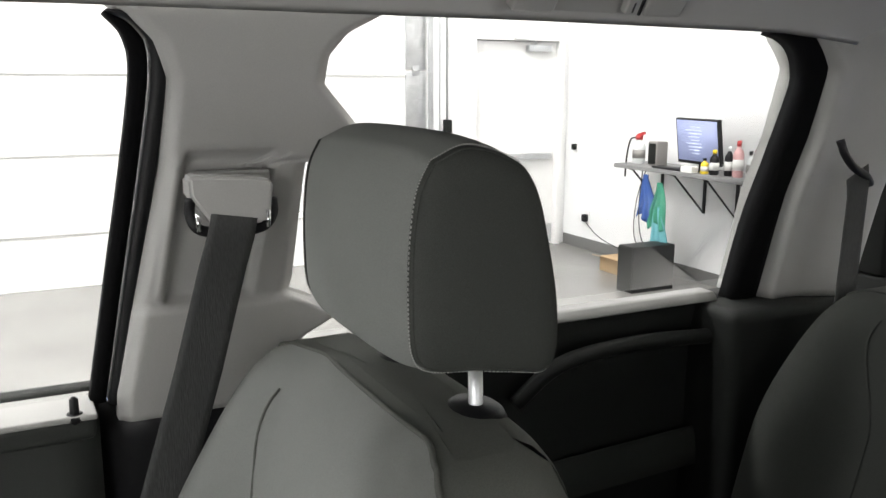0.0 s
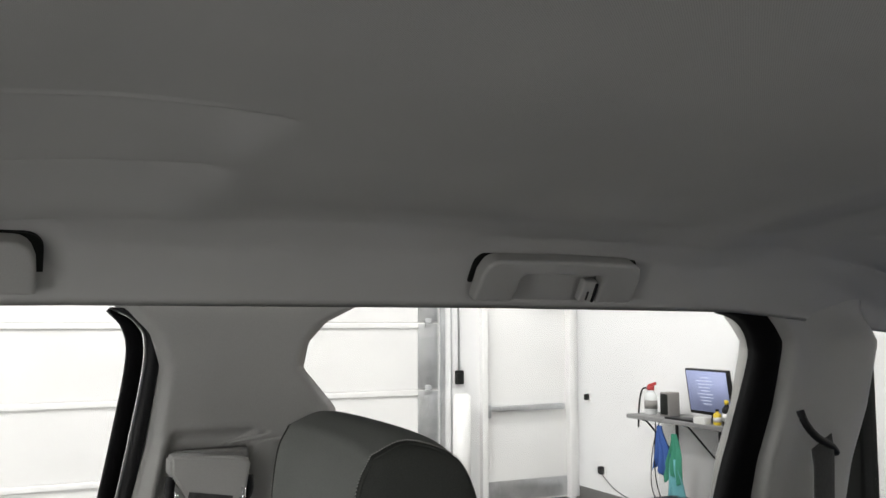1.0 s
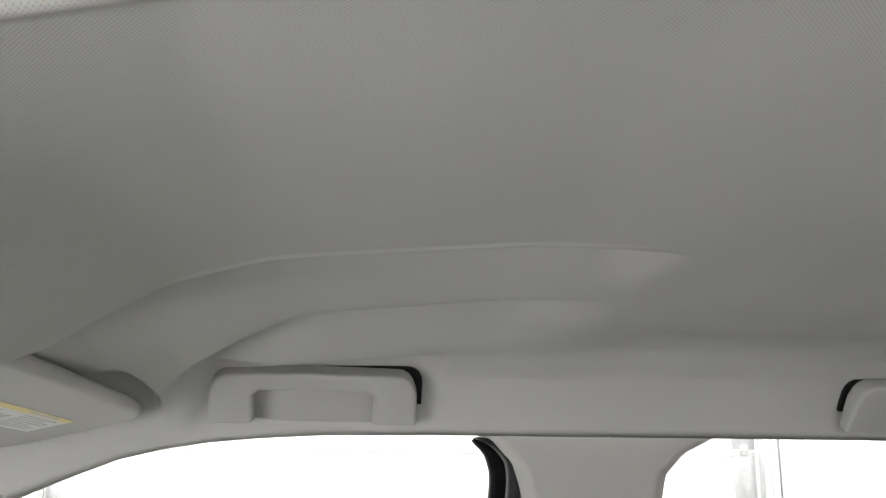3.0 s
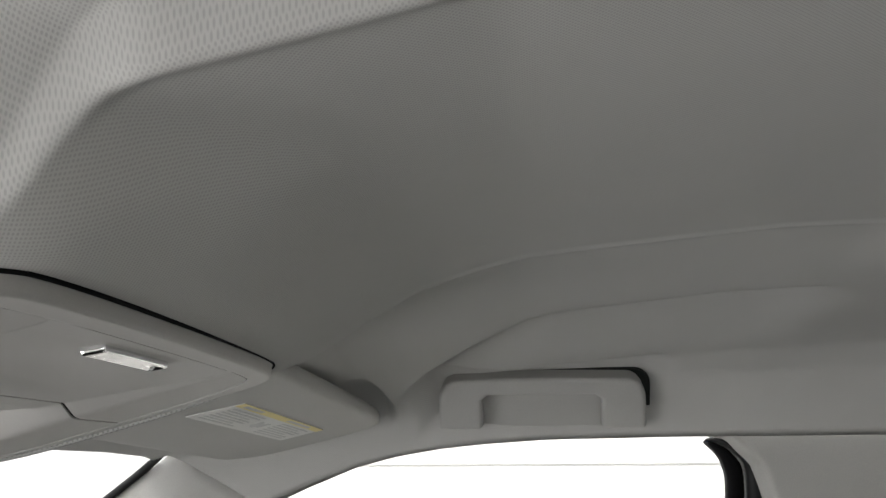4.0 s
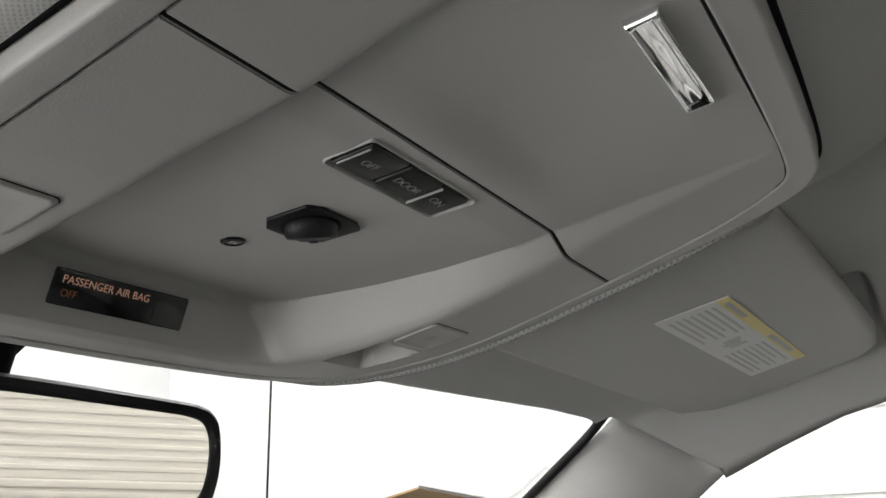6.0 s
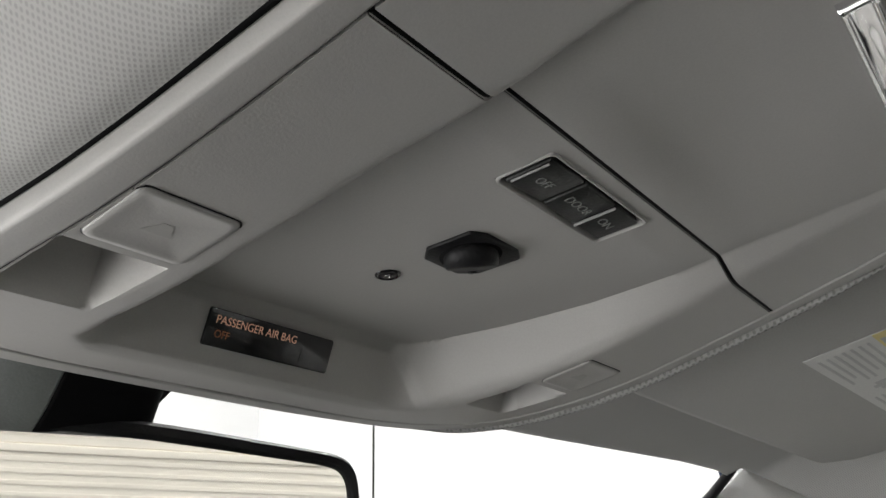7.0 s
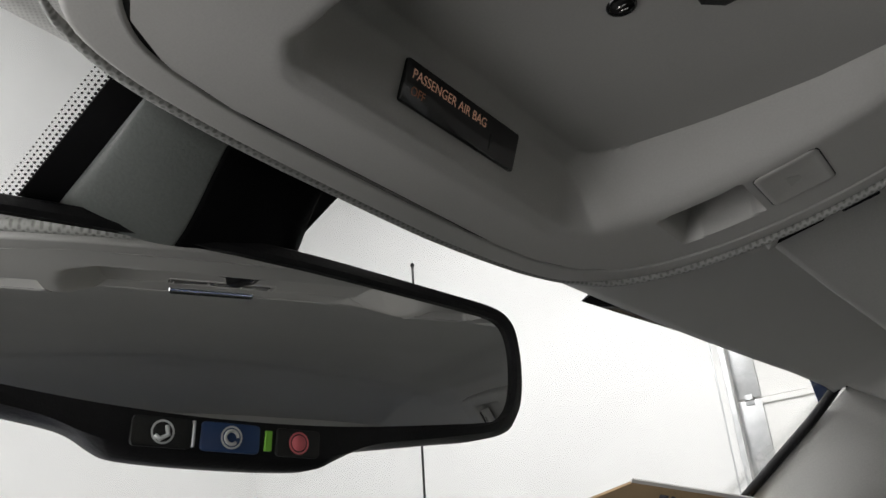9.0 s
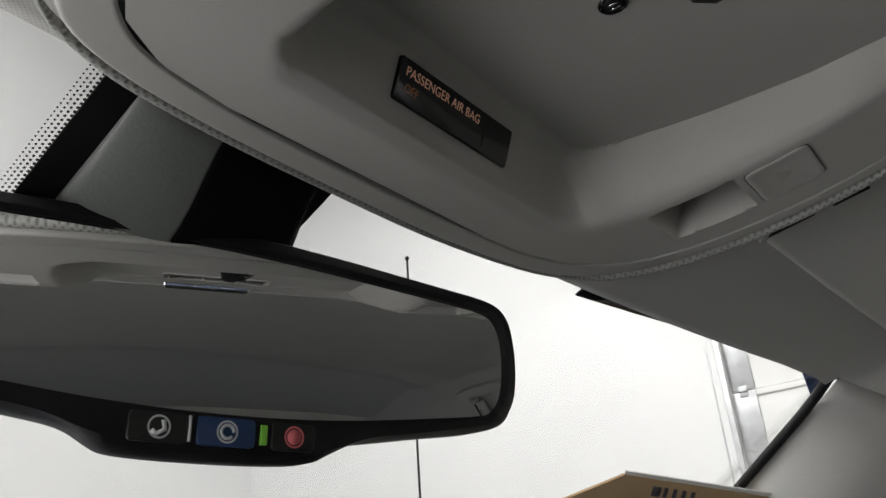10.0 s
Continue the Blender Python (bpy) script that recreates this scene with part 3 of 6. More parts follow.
def side_of_cab(s, door):
    b_pillar(s)
    # front door
    if door:
        fd = tpart("front_door", slab([[(s * (side_x(z) + 0.03 - 0.05 * math.sin(math.pi * (z - 0.5) / 0.75) ** 2), y, z) for y in spread([(0.185, 1.15, 20)])] for z in spread([(0.5, 1.178, 16)])],
                                      lambda p: Vector((s * 0.80, p.y, p.z))), M_DARK_LIT, "front door lined in charcoal plastic")
        ledge = box(0.08, 0.95, 0.03, pose(s * 0.755, 0.665, 1.162), 0.01, 3)
        tpart("door_ledge", ledge, M_DARK_LIT, parent=fd)
        # pale plate paints the window's light on top of the ledge
        tpart("lit_ledge_top", box(0.105, 0.95, 0.007, pose(s * 0.7425, 0.665, 1.1795, 0, s * 4, 0), 0.003, 2), M_TRIM, "ledge under the window, its top coloured pale as if lit", fd)
        knob = cyl(0.0055, 0.03, pose(s * 0.70, 0.212, 1.190), 14, 0.0045, 0.002)
        cyl(0.012, 0.008, pose(s * 0.70, 0.212, 1.183), 16, 0.010, 0.002, bm=knob)
        tpart("lock_button", knob, M_BLACK, "black door lock button", fd)
        line = smooth_line(FRONT_WIN[11:], 30)
        tpart("window_seal", strip_along(s, line, -0.004, 0.013, 0.024, 0.02, True), M_MATTE, parent=fd)
        tpart("door_seal", strip_along(s, line, 0.016, 0.030, 0.016, 0.03, True), M_RUBBER, parent=fd)
        g = tpart("window_pane", pane(s, smooth_line(FRONT_WIN, 60), 0.03), M_GLASS, parent=fd)
        g.visible_shadow = False
        skin = [[(s * (0.865 + 0.045 * math.sin(math.pi * min(1, (z - 0.3) / 0.9)) - 0.03 * smooth01((z - 1.0) / 0.2)), y, z) for y in spread([(0.10, 1.14, 8)])] for z in spread([(0.42, 1.155, 12)])]
        tpart("outer_skin", slab(skin, lambda p: p + Vector((-s * 0.05, 0, 0))), M_PAINT, "blue painted door skin", fd)
        tpart("outer_sill", box(0.03, 0.9, 0.03, pose(s * 0.800, 0.63, 1.170), 0.008), M_DARK, parent=fd)
    # rear door
    rows = [[(s * (side_x(z) + 0.03 - 0.045 * math.sin(math.pi * min(1, (z - 0.5) / 0.7)) ** 2), y, z) for y in spread([(-0.04, -0.80, 24)])] for z in spread([(0.5, 1.195, 18)])]
    rd = tpart("rear_door", slab(rows, lambda p: Vector((s * 0.80, p.y, p.z))), M_DARK, "rear door lined in charcoal plastic")
    rows = [[(s * (side_x(1.22) + 0.03 - 0.010 * math.cos(0.5 * math.pi * k / 12)), y, 1.197 + 0.012 * k / 12) for k in range(13)] for y in spread([(-0.02, -0.72, 24)])]
    tpart("window_sill", slab(rows, lambda p: p + Vector((s * 0.03, 0, 0))), M_TRIM_DIM, "grey trim sill, darkened as if shaded", rd)
    skin = [[(s * (0.865 + 0.045 * math.sin(math.pi * min(1, (z - 0.3) / 0.9)) - 0.03 * smooth01((z - 1.0) / 0.2)), y, z) for y in spread([(0.09, -1.05, 8)])] for z in spread([(0.42, 1.155, 12)])]
    tpart("outer_skin", slab(skin, lambda p: p + Vector((-s * 0.05, 0, 0))), M_PAINT, "blue painted door skin", rd)
    g = tpart("window_pane", pane(s, REAR_WIN, 0.03), M_GLASS, parent=rd)
    g.visible_shadow = False
    line = smooth_line([(-0.715, 1.598), (-0.745, 1.591), (-0.770, 1.577), (-0.788, 1.552), (-0.793, 1.519), (-0.776, 1.422), (-0.757, 1.321), (-0.748, 1.195)], 40)
    tpart("window_frame", strip_along(s, line, 0.0, 0.052, 0.012, 0.03), M_MATTE, "black window frame", rd)
    arm = [(-0.35, 1.09), (-0.42, 1.141), (-0.55, 1.155), (-0.71, 1.146)]
    tpart("armrest_fold", tube([(s * (side_x(z) - 0.01), y, z) for y, z in smooth_line(arm, 20)], 0.012, 8), M_DARK, parent=rd)
    rows = [[(s * (side_x(1.0) - 0.03 + 0.05 * (k / 8) ** 2), y, 0.93 + 0.06 * math.sin(math.pi * k / 8) + 0.03 * (-0.6 - y)) for k in range(9)] for y in spread([(-0.40, -0.72, 12)])]
    tpart("armrest", slab(rows, lambda p: p + Vector((s * 0.05, 0, -0.02))), M_SEATDARK, parent=rd)
    # pillar behind the rear door
    rows = []
    for z in spread([(1.195, 1.63, 34)]):
        f = lerp((1.05, 1.229, 1.366, 1.45, 1.552, 1.575, 1.60), (-0.79, -0.790, -0.795, -0.814, -0.82, -0.80, -0.77), z)
        rows.append([(s * (side_x(z) - 0.012 + 0.05 * (1 - smooth01(k / 4)) - 0.035 * smooth01((k - 8) / 20)), f - 0.0056 * k, z) for k in range(29)])
    tpart("c_pillar_trim", slab(rows, lambda p: p + Vector((s * 0.05, 0, 0))), M_TRIM, "light grey rear pillar trim")
    # pillar beside the windscreen
    rows = []
    n = 26
    for i in range(n + 1):
        u = i / n
        a = Vector((s * (0.603 + 0.075 * u), 0.744 + 0.60 * u, 1.590 - 0.44 * u))       # windscreen side
        b = Vector((s * (0.640 + 0.07 * u), 0.655 + 0.46 * u, 1.530 - 0.34 * u))       # door side
        row = []
        for k in range(11):
            v = k / 10
            p = a.lerp(b, v) + Vector((-s * 0.026, -0.018, -0.006)) * math.sin(math.pi * v) ** 0.7 * (0.15 + 0.85 * smooth01(u / 0.22))
            row.append(p)
        rows.append(row)
    tpart("a_pillar_trim", slab(rows, lambda p: p + Vector((s * 0.025, 0.004, 0.006))), M_TRIM, "light grey windscreen pillar trim")
    seal = [Vector((s * (0.600 + 0.075 * u - 0.012 * max(0, 1 - u / 0.06) ** 2), 0.750 + 0.60 * u, 1.590 - 0.44 * u)) for u in spread([(0, 0.1, 8), (0.1, 1, 12)])]
    tpart("windscreen_seal", tube(seal, 0.0045, 8), M_RUBBER)


side_of_cab(1, True)
side_of_cab(-1, True)


def screen_pt(u, v, lift=0.0):
    """Windscreen: u from -1 to 1 across, v from 0 (top) to 1."""
    top = Vector((0.625 * u, front_edge(0.625 * u) + 0.006, 1.603 - 0.010 * u * u))
    low = Vector((0.70 * u, 1.72 - 0.34 * u * u, 1.12))
    p = top.lerp(low, v)
    p.z += 0.02 * math.sin(math.pi * v) + lift
    return p


us, vs = spread([(-1, 1, 24)]), spread([(0, 1, 16)])
g = tpart("windscreen", slab([[screen_pt(u, v) for u in us] for v in vs], lambda p: p + Vector((0, 0.003, 0.004))), M_GLASS, "clear windscreen")
g.visible_shadow = False
for side_us in (spread([(-1, -0.45, 8)]), spread([(0.36, 1, 12)])):
    tpart("windscreen_border", slab([[screen_pt(u, v * (0.004 + 0.022 * max(0, 1 - abs(u) / 0.62)), -0.0015) for u in side_us] for v in (0.0, 0.5, 1.0)], lambda p: p + Vector((0, 0.001, 0.001))), M_GLOSS, "black printed windscreen border")
# lower cab: floor, bulkhead, dash and rear wall
tpart("cab_floor", box(1.5, 2.6, 0.1, pose(0, 0.2, 0.5), 0.01), M_DARK, "dark cab floor")
dash_rows = [[(x, y, z) for x in spread([(-0.7, 0.7, 14)])] for y, z in ((0.95, 0.55), (0.86, 0.8), (0.84, 0.98), (0.90, 1.06), (1.05, 1.09), (1.3, 1.10), (1.55, 1.10))]
tpart("dashboard", slab(dash_rows, lambda p: p + Vector((0, 0.02, -0.03))), M_DARK, "charcoal dashboard")
back = bmesh.new()
for (x0, x1), (z0, z1) in (((-0.72, 0.72), (0.5, 1.22)), ((-0.74, -0.655), (1.22, 1.62)), ((0.655, 0.74), (1.22, 1.62))):
    box(x1 - x0, 0.04, z1 - z0, pose((x0 + x1) / 2, -1.02, (z0 + z1) / 2), 0.006, bm=back)
tpart("rear_header_trim", box(1.31, 0.04, 0.065, pose(0, -1.02, 1.6330), 0.01, 3), M_TRIM, "light grey header over the rear window")
tpart("rear_wall_trim", back, M_DARK, "dark trim round the rear window")
g = tpart("rear_window", box(1.32, 0.005, 0.39, pose(0, -1.025, 1.40)), M_GLASS, "clear rear window")
g.visible_shadow = False


# ---------------------------------------------------------------- overhead console
# plan outlines as (distance from the centre line, y), driver's side and passenger's side
SEAM_L = ((0.0, 0.4962), (0.06, 0.4968), (0.095, 0.4985), (0.110, 0.5005), (0.117, 0.507), (0.1168, 0.54), (0.1168, 0.578), (0.1182, 0.617), (0.1205, 0.655), (0.1222, 0.69), (0.1218, 0.725), (0.119, 0.744), (0.109, 0.758), (0.092, 0.767), (0.055, 0.772), (0.0, 0.773))
SEAM_R = ((0.0, 0.4962), (0.06, 0.4968), (0.100, 0.498), (0.118, 0.5005), (0.127, 0.508), (0.137, 0.526), (0.1435, 0.55), (0.1465, 0.589), (0.147, 0.65), (0.1455, 0.70), (0.142, 0.728), (0.135, 0.747), (0.121, 0.760), (0.098, 0.768), (0.055, 0.772), (0.0, 0.773))
OUTER_L = ((0.0, 0.4845), (0.06, 0.485), (0.102, 0.487), (0.118, 0.4905), (0.1255, 0.500), (0.1256, 0.54), (0.1266, 0.58), (0.1286, 0.617), (0.1312, 0.655), (0.1336, 0.70), (0.1322, 0.74), (0.122, 0.766), (0.100, 0.778), (0.06, 0.7835), (0.0, 0.785))
OUTER_R = ((0.0, 0.4845), (0.06, 0.485), (0.108, 0.4865), (0.127, 0.490), (0.139, 0.499), (0.1495, 0.525), (0.155, 0.57), (0.1565, 0.64), (0.156, 0.70), (0.152, 0.738), (0.142, 0.762), (0.118, 0.777), (0.06, 0.7845), (0.0, 0.785))


def deck_z(y):
    return lerp((0.47, 0.51, 0.58, 0.6, 0.677, 0.736, 0.78), (1.6225, 1.617, 1.605, 1.602, 1.598, 1.597, 1.596), y)


# deck corner and lower edge of the side walls, driver's side and passenger's side
EDGE_Y = (0.497, 0.505, 0.52, 0.546, 0.577, 0.589, 0.617, 0.641, 0.66, 0.687, 0.712)
EDGE = {-1: (0.082, 0.080, 0.0785, 0.0755, 0.0745, 0.0755, 0.079, 0.0805, 0.0815, 0.081, 0.081), 1: (0.0872, 0.090, 0.0918, 0.095, 0.0978, 0.0985, 0.098, 0.0975, 0.0968, 0.096, 0.095)}
DECK = {-1: (0.0815, 0.077, 0.074, 0.0695, 0.067, 0.067, 0.069, 0.0695, 0.070, 0.070, 0.070), 1: (0.0862, 0.087, 0.0862, 0.0845, 0.0828, 0.083, 0.0855, 0.0875, 0.0862, 0.0835, 0.080)}


def console_z(x, y):
    """Underside of the console: a deck between two hanging side rails and a front wall."""
    side, a = (1 if x > 0 else -1), abs(x)
    dc, eg = lerp(EDGE_Y, DECK[side], y), lerp(EDGE_Y, EDGE[side], y)
    ns, nf, r = (a - dc) / max(eg - dc, 0.0005), lerp((0.708, 0.728, 0.735, 0.7435, 0.7475, 0.76), (-0.8, 0, 0.12, 0.85, 1, 1.8), y), 0.8
    d = math.hypot(max(ns + r, 0), max(nf + r, 0)) - r
    t = min(max(d, 0), 1.3)
    s = lerp((0, 0.7, 0.85, 1.0, 1.15, 1.3), (0, 0.80, 0.915, 0.97, 0.994, 1), t)
    z = deck_z(y) + (rim_z(y) - deck_z(y)) * s
    # finger hollows ahead of the lamp buttons
    u, v = (x - (0.1145 if x > 0 else -0.1055)) / 0.0155, (y - 0.6960) / 0.0178
    k = (1 - smooth01((abs(u) - 0.86) / 0.14)) * smooth01((v + 1) / 0.12) * (1 - smooth01((v - 0.55) / 0.45))
    z += 0.018 * k
    # seats for the lamp buttons
    bx = abs(x - (0.1150 if x > 0 else -0.1040))
    z += 0.0010 * (1 - smooth01((bx - 0.0138) / 0.0008)) * (1 - smooth01((abs(y - 0.6625) - 0.0113) / 0.0008))
    # well of the dome lamp switches
    z += 0.0045 * (1 - smooth01((abs(x) - 0.0304) / 0.0012)) * (1 - smooth01((abs(y - 0.6015) - 0.0088) / 0.0012))
    # soft hollow along the lid behind the cross seam
    z += 0.004 * math.exp(-((y - 0.55) / 0.03) ** 2) * (1 - smooth01(abs(x) / 0.08)) * smooth01((0.586 - y) / 0.022)
    return z


def seam_x(side, y):
    pts = (SEAM_R if side > 0 else SEAM_L)[1:-1]
    return lerp([p[1] for p in pts], [p[0] for p in pts], y) - 0.0010


console = empty("overhead_console", pose(0, 0.63, 1.63), "light grey plastic overhead console fixed under the headliner", "console")
CON_AT = Matrix.Translation((0, 0.63, 1.63))


def cpart(name, bm, mat, label="", parent=None, smooth=True, at=None):
    bmesh.ops.transform(bm, matrix=(at or CON_AT).inverted(), verts=bm.verts)
    return part(name, bm, mat, parent or console, label, smooth)


def console_patch(y_knots):
    rows = []
    for y in spread(y_knots):
        el, dl = lerp(EDGE_Y, EDGE[-1], y), lerp(EDGE_Y, DECK[-1], y)
        er, dr = lerp(EDGE_Y, EDGE[1], y), lerp(EDGE_Y, DECK[1], y)
        sl, sr = max(seam_x(-1, y), 0.03), max(seam_x(1, y), 0.03)
        el, dl, er, dr = (min(el, sl * 0.98), min(dl, sl * 0.96), min(er, sr * 0.98), min(dr, sr * 0.96))
        xs_ = spread([(-sl, -el, 44), (-el, -dl, 10), (-dl, dr, 130), (dr, er, 10), (er, sr, 48)])
        row = [(x, y, console_z(x, y)) for x in xs_]
        row = [(row[0][0], y, row[0][2] + 0.012)] + row + [(row[-1][0], y, row[-1][2] + 0.012)]
        rows.append(row)
    for k, i in ((0, 0), (len(rows), -1)):
        rows.insert(k, [(x, y, z + 0.012) for x, y, z in rows[i]])
    return grid(rows)


sharp(cpart("glasses_holder_lid", console_patch([(0.4975, 0.505, 6), (0.505, 0.5862, 54)]), M_CONSOLE), 38)
sharp(cpart("console_body", console_patch([(0.5866, 0.725, 112), (0.725, 0.750, 34), (0.750, 0.7720, 14)]), M_CONSOLE), 38)


def closed(right, left, n):
    """Evenly spaced closed loop from the two halves of an outline."""
    pts = [Vector((x, y, 0)) for x, y in right] + [Vector((-x, y, 0)) for x, y in left[-2:0:-1]]
    pts = curve(pts + [pts[0]], len(pts) * 8)
    out, length = [], [0]
    for a, b in zip(pts, pts[1:]):
        length.append(length[-1] + (b - a).length)
    for i in range(n):
        s = length[-1] * i / n
        j = max(k for k in range(len(length)) if length[k] <= s)
        j = min(j, len(pts) - 2)
        out.append(pts[j].lerp(pts[j + 1], (s - length[j]) / max(length[j + 1] - length[j], 1e-9)))
    return out


ring_in, ring_out = closed(SEAM_R, SEAM_L, 240), closed(OUTER_R, OUTER_L, 240)
# black strips as seam shade: along the outline and across behind the lid
shade_rows = [[Vector((p.x, p.y, rim_z(p.y) + 0.0006)) for p in ring_in]]
shade_rows.append([Vector((p.x * 0.985, 0.635 + (p.y - 0.635) * 0.985, rim_z(p.y) + 0.0012)) for p in ring_in])
cpart("outline_shade", grid(shade_rows, closed=True), M_BLACK)
gx = spread([(-seam_x(-1, 0.5864), seam_x(1, 0.5864), 160)])
cpart("cross_shade", slab([[(x, y, console_z(x, 0.5875 if y > 0.5864 else 0.5850) + 0.0004) for x in gx] for y in (0.5861, 0.5867)], lambda p: p + Vector((0, 0, 0.004))), M_BLACK)
ring = []
for v, lift in ((0.0, 0.012), (0.0, 0.0), (0.06, -0.0004), (0.12, -0.0004), (0.5, -0.0004), (0.82, -0.0003), (0.88, -0.0002), (0.94, 0.0004), (0.98, 0.0018), (1.0, 0.0050), (0.998, 0.02), (0.97, 0.032)):
    row = []
    for a, b in zip(ring_in, ring_out):
        p = a.lerp(b, v)
        p.z = rim_z(a.lerp(b, min(v, 0.6)).y) + lift
        row.append(p)
    ring.append(row)
cpart("console_rim", grid(ring, closed=True), M_CONSOLE)
mid = Vector((0, 0.63, 0))
# black tube added for the shade between console rim and headliner
rim_shade = [Vector((p.x, p.y, rim_z(p.y) + 0.0064 + 0.009 * smooth01((p.y - 0.745) / 0.035))) + (p - mid).normalized() * 0.0012 for p in ring_out]
cpart("rim_shade_line", tube(rim_shade + rim_shade[:2], 0.0015, 8, radii=[0.0015 - 0.0006 * smooth01((p.x + 0.06) / 0.16) for p in rim_shade + rim_shade[:2]]), M_MATTE, "black line for the shade between console and headliner")
hem = [Vector((p.x, p.y, rim_z(p.y) + 0.0010 + 0.003 * smooth01((p.y - 0.75) / 0.03))) + (p - mid).normalized() * 0.0034 for p in ring_out if p.y > 0.745 or (p.x > 0 and p.y > 0.51)]
k = max(range(len(hem)), key=lambda i: (hem[i] - hem[i - 1]).length)
hem = hem[k:] + hem[:k]
cpart("cloth_hem", tube(hem, 0.0026, 10, radii=[0.0026 * smooth01(min(i, len(hem) - 1 - i) / 14) + 0.0002 for i in range(len(hem))]), M_HEM, "knitted cloth hem round the console")
# black sheet added behind the seams to keep them in shade
bm = bmesh.new()
bm.faces.new([bm.verts.new((p.x * 0.99, p.y, rim_z(p.y) + 0.010 + (deck_z(p.y) + 0.014 - rim_z(p.y) - 0.010))) for p in ring_in])
cpart("seam_dark_sheet", bm, M_BLACK)


def deck_pose(x, y, drop=0.0):
    """On the deck, its z pointing down to the cab, its y to the rear."""
    return Matrix.Translation((x, y, deck_z(y) - drop)) @ pose(0, 0, 0, 180 + math.degrees(math.atan((deck_z(y + 0.01) - deck_z(y - 0.01)) / 0.02)), 0, 0)


def words(name, text, size, m, mat, parent, at, thick=0.0002, spacing=1.0):
    c = bpy.data.curves.new(name, "FONT")
    c.body, c.size, c.extrude, c.align_x, c.align_y, c.space_character = text, size, thick, "CENTER", "CENTER", spacing
    tmp = bpy.data.objects.new(name, c)
    me = bpy.data.meshes.new_from_object(tmp)
    bpy.data.objects.remove(tmp)
    bpy.data.curves.remove(c)
    me.transform(at.inverted() @ m)
    me.materials.clear()
    me.materials.append(mat)
    ob = new(name, me)
    ob.parent = parent
    return ob


M_FAINT = material("faint_symbol", (0.36, 0.352, 0.335), 0.6)
M_PRINT = material("pale_print", (0.20, 0.205, 0.20), 0.6)
M_AMBER = glow("amber_letters", (0.30, 0.10, 0.03), 0.06)
M_WARM = glow("warm_letters", (0.70, 0.40, 0.27), 0.16)
M_RIDGE = material("pale_ridge", (0.30, 0.30, 0.30), 0.35)
M_SWITCH = material("switch_black", (0.009, 0.010, 0.010), 0.42, grain=0.08, grain_scale=900, bump=0.15)
# dome lamp switches
m = deck_pose(0.0, 0.6015)
rr = [[m @ Vector((px, py, h)) for px, py in rounded(w, hh, 0.0024)] for w, hh, h in ((0.0644, 0.0204, -0.002), (0.0641, 0.0201, 0.0003), (0.0634, 0.0194, 0.0004), (0.0626, 0.0186, 0.0001), (0.0620, 0.0180, -0.004))]
bez = cpart("switch_bezel", grid(rr, closed=True), M_CONSOLE)
m = m @ pose(0, 0, -0.0048)
cpart("switch_well", box(0.0618, 0.0178, 0.002, m @ pose(0, 0, 0.0004)), M_GLOSS, parent=bez)
for k, (tx, w, rise) in enumerate((("OFF", 0.0215, 2.5), ("DOOR", 0.0195, -1.5), ("ON", 0.0165, -5))):
    cx = (-0.0192, 0.0022, 0.0208)[k]
    mk = m @ pose(cx, 0, 0.0028, 0, rise, 0)
    sw = cpart("switch", box(w - 0.0008, 0.0155, 0.0042, mk, 0.0008), M_SWITCH, parent=console)
    words("lettering", tx, 0.0046, mk @ pose(0, -0.0005, 0.0022), M_PRINT, sw, CON_AT, 0.0001, 1.05)
cpart("switch_ridge", box(0.0007, 0.0150, 0.0010, m @ pose(0.0118, 0, 0.0056), 0.0004), M_RIDGE, parent=bez)
cpart("switch_ridge", box(0.0008, 0.0130, 0.0012, m @ pose(-0.0284, 0, 0.0052), 0.0004), M_RIDGE, parent=bez)
# microphone pod
m = deck_pose(0.0075, 0.6455)
b = prism([(-0.0155, -0.008), (-0.0095, -0.0135), (0.0095, -0.0135), (0.0155, -0.008), (0.0155, 0.0095), (0.0095, 0.0125), (-0.0095, 0.0125), (-0.0155, 0.0095)], 0.0016, m @ pose(0, 0, -0.0004), 0.0006)
pod = cpart("microphone_bezel", b, M_BLACK, "black microphone housing")
drum = cyl(0.0094, 0.0095, m @ pose(-0.0005, -0.0005, 0.0006, 10, 12, 0), 40, None, 0.0006)
dr = cpart("microphone_drum", drum, M_BLACK, "black microphone drum", pod)
cpart("microphone_hole", cyl(0.0016, 0.0006, m @ pose(0.0050, -0.0040, 0.0048, 10, 12, 0), 16), M_GLOSS, parent=pod)
# matte black disc drawn as the shaded gap round the drum
cpart("drum_shade", cyl(0.0108, 0.0008, m @ pose(-0.0005, -0.0005, 0.0010), 36), M_MATTE, parent=pod)
# screw socket
m = deck_pose(0.001, 0.6775)
b = bmesh.new()
rr = [[m @ Vector((r * math.cos(a * math.tau / 24), r * math.sin(a * math.tau / 24), h)) for a in range(24)] for r, h in ((0.0050, -0.002), (0.0046, 0.0004), (0.0038, 0.0008), (0.0033, 0.0), (0.0031, -0.0008))]
ring_part = cpart("screw_ring", grid(rr, closed=True), M_GLOSS, "black screw socket")
b = cyl(0.0033, 0.0008, m @ pose(0, 0, 0.0), 16)
cpart("screw_head", b, M_BLACK, parent=ring_part)
# chrome bars put in as the glints down the dark socket
for px in (-0.0008, 0.0012):
    cpart("screw_glint", box(0.0005, 0.0032, 0.0005, m @ pose(px, 0, 0.0006)), M_CHROME, parent=ring_part)
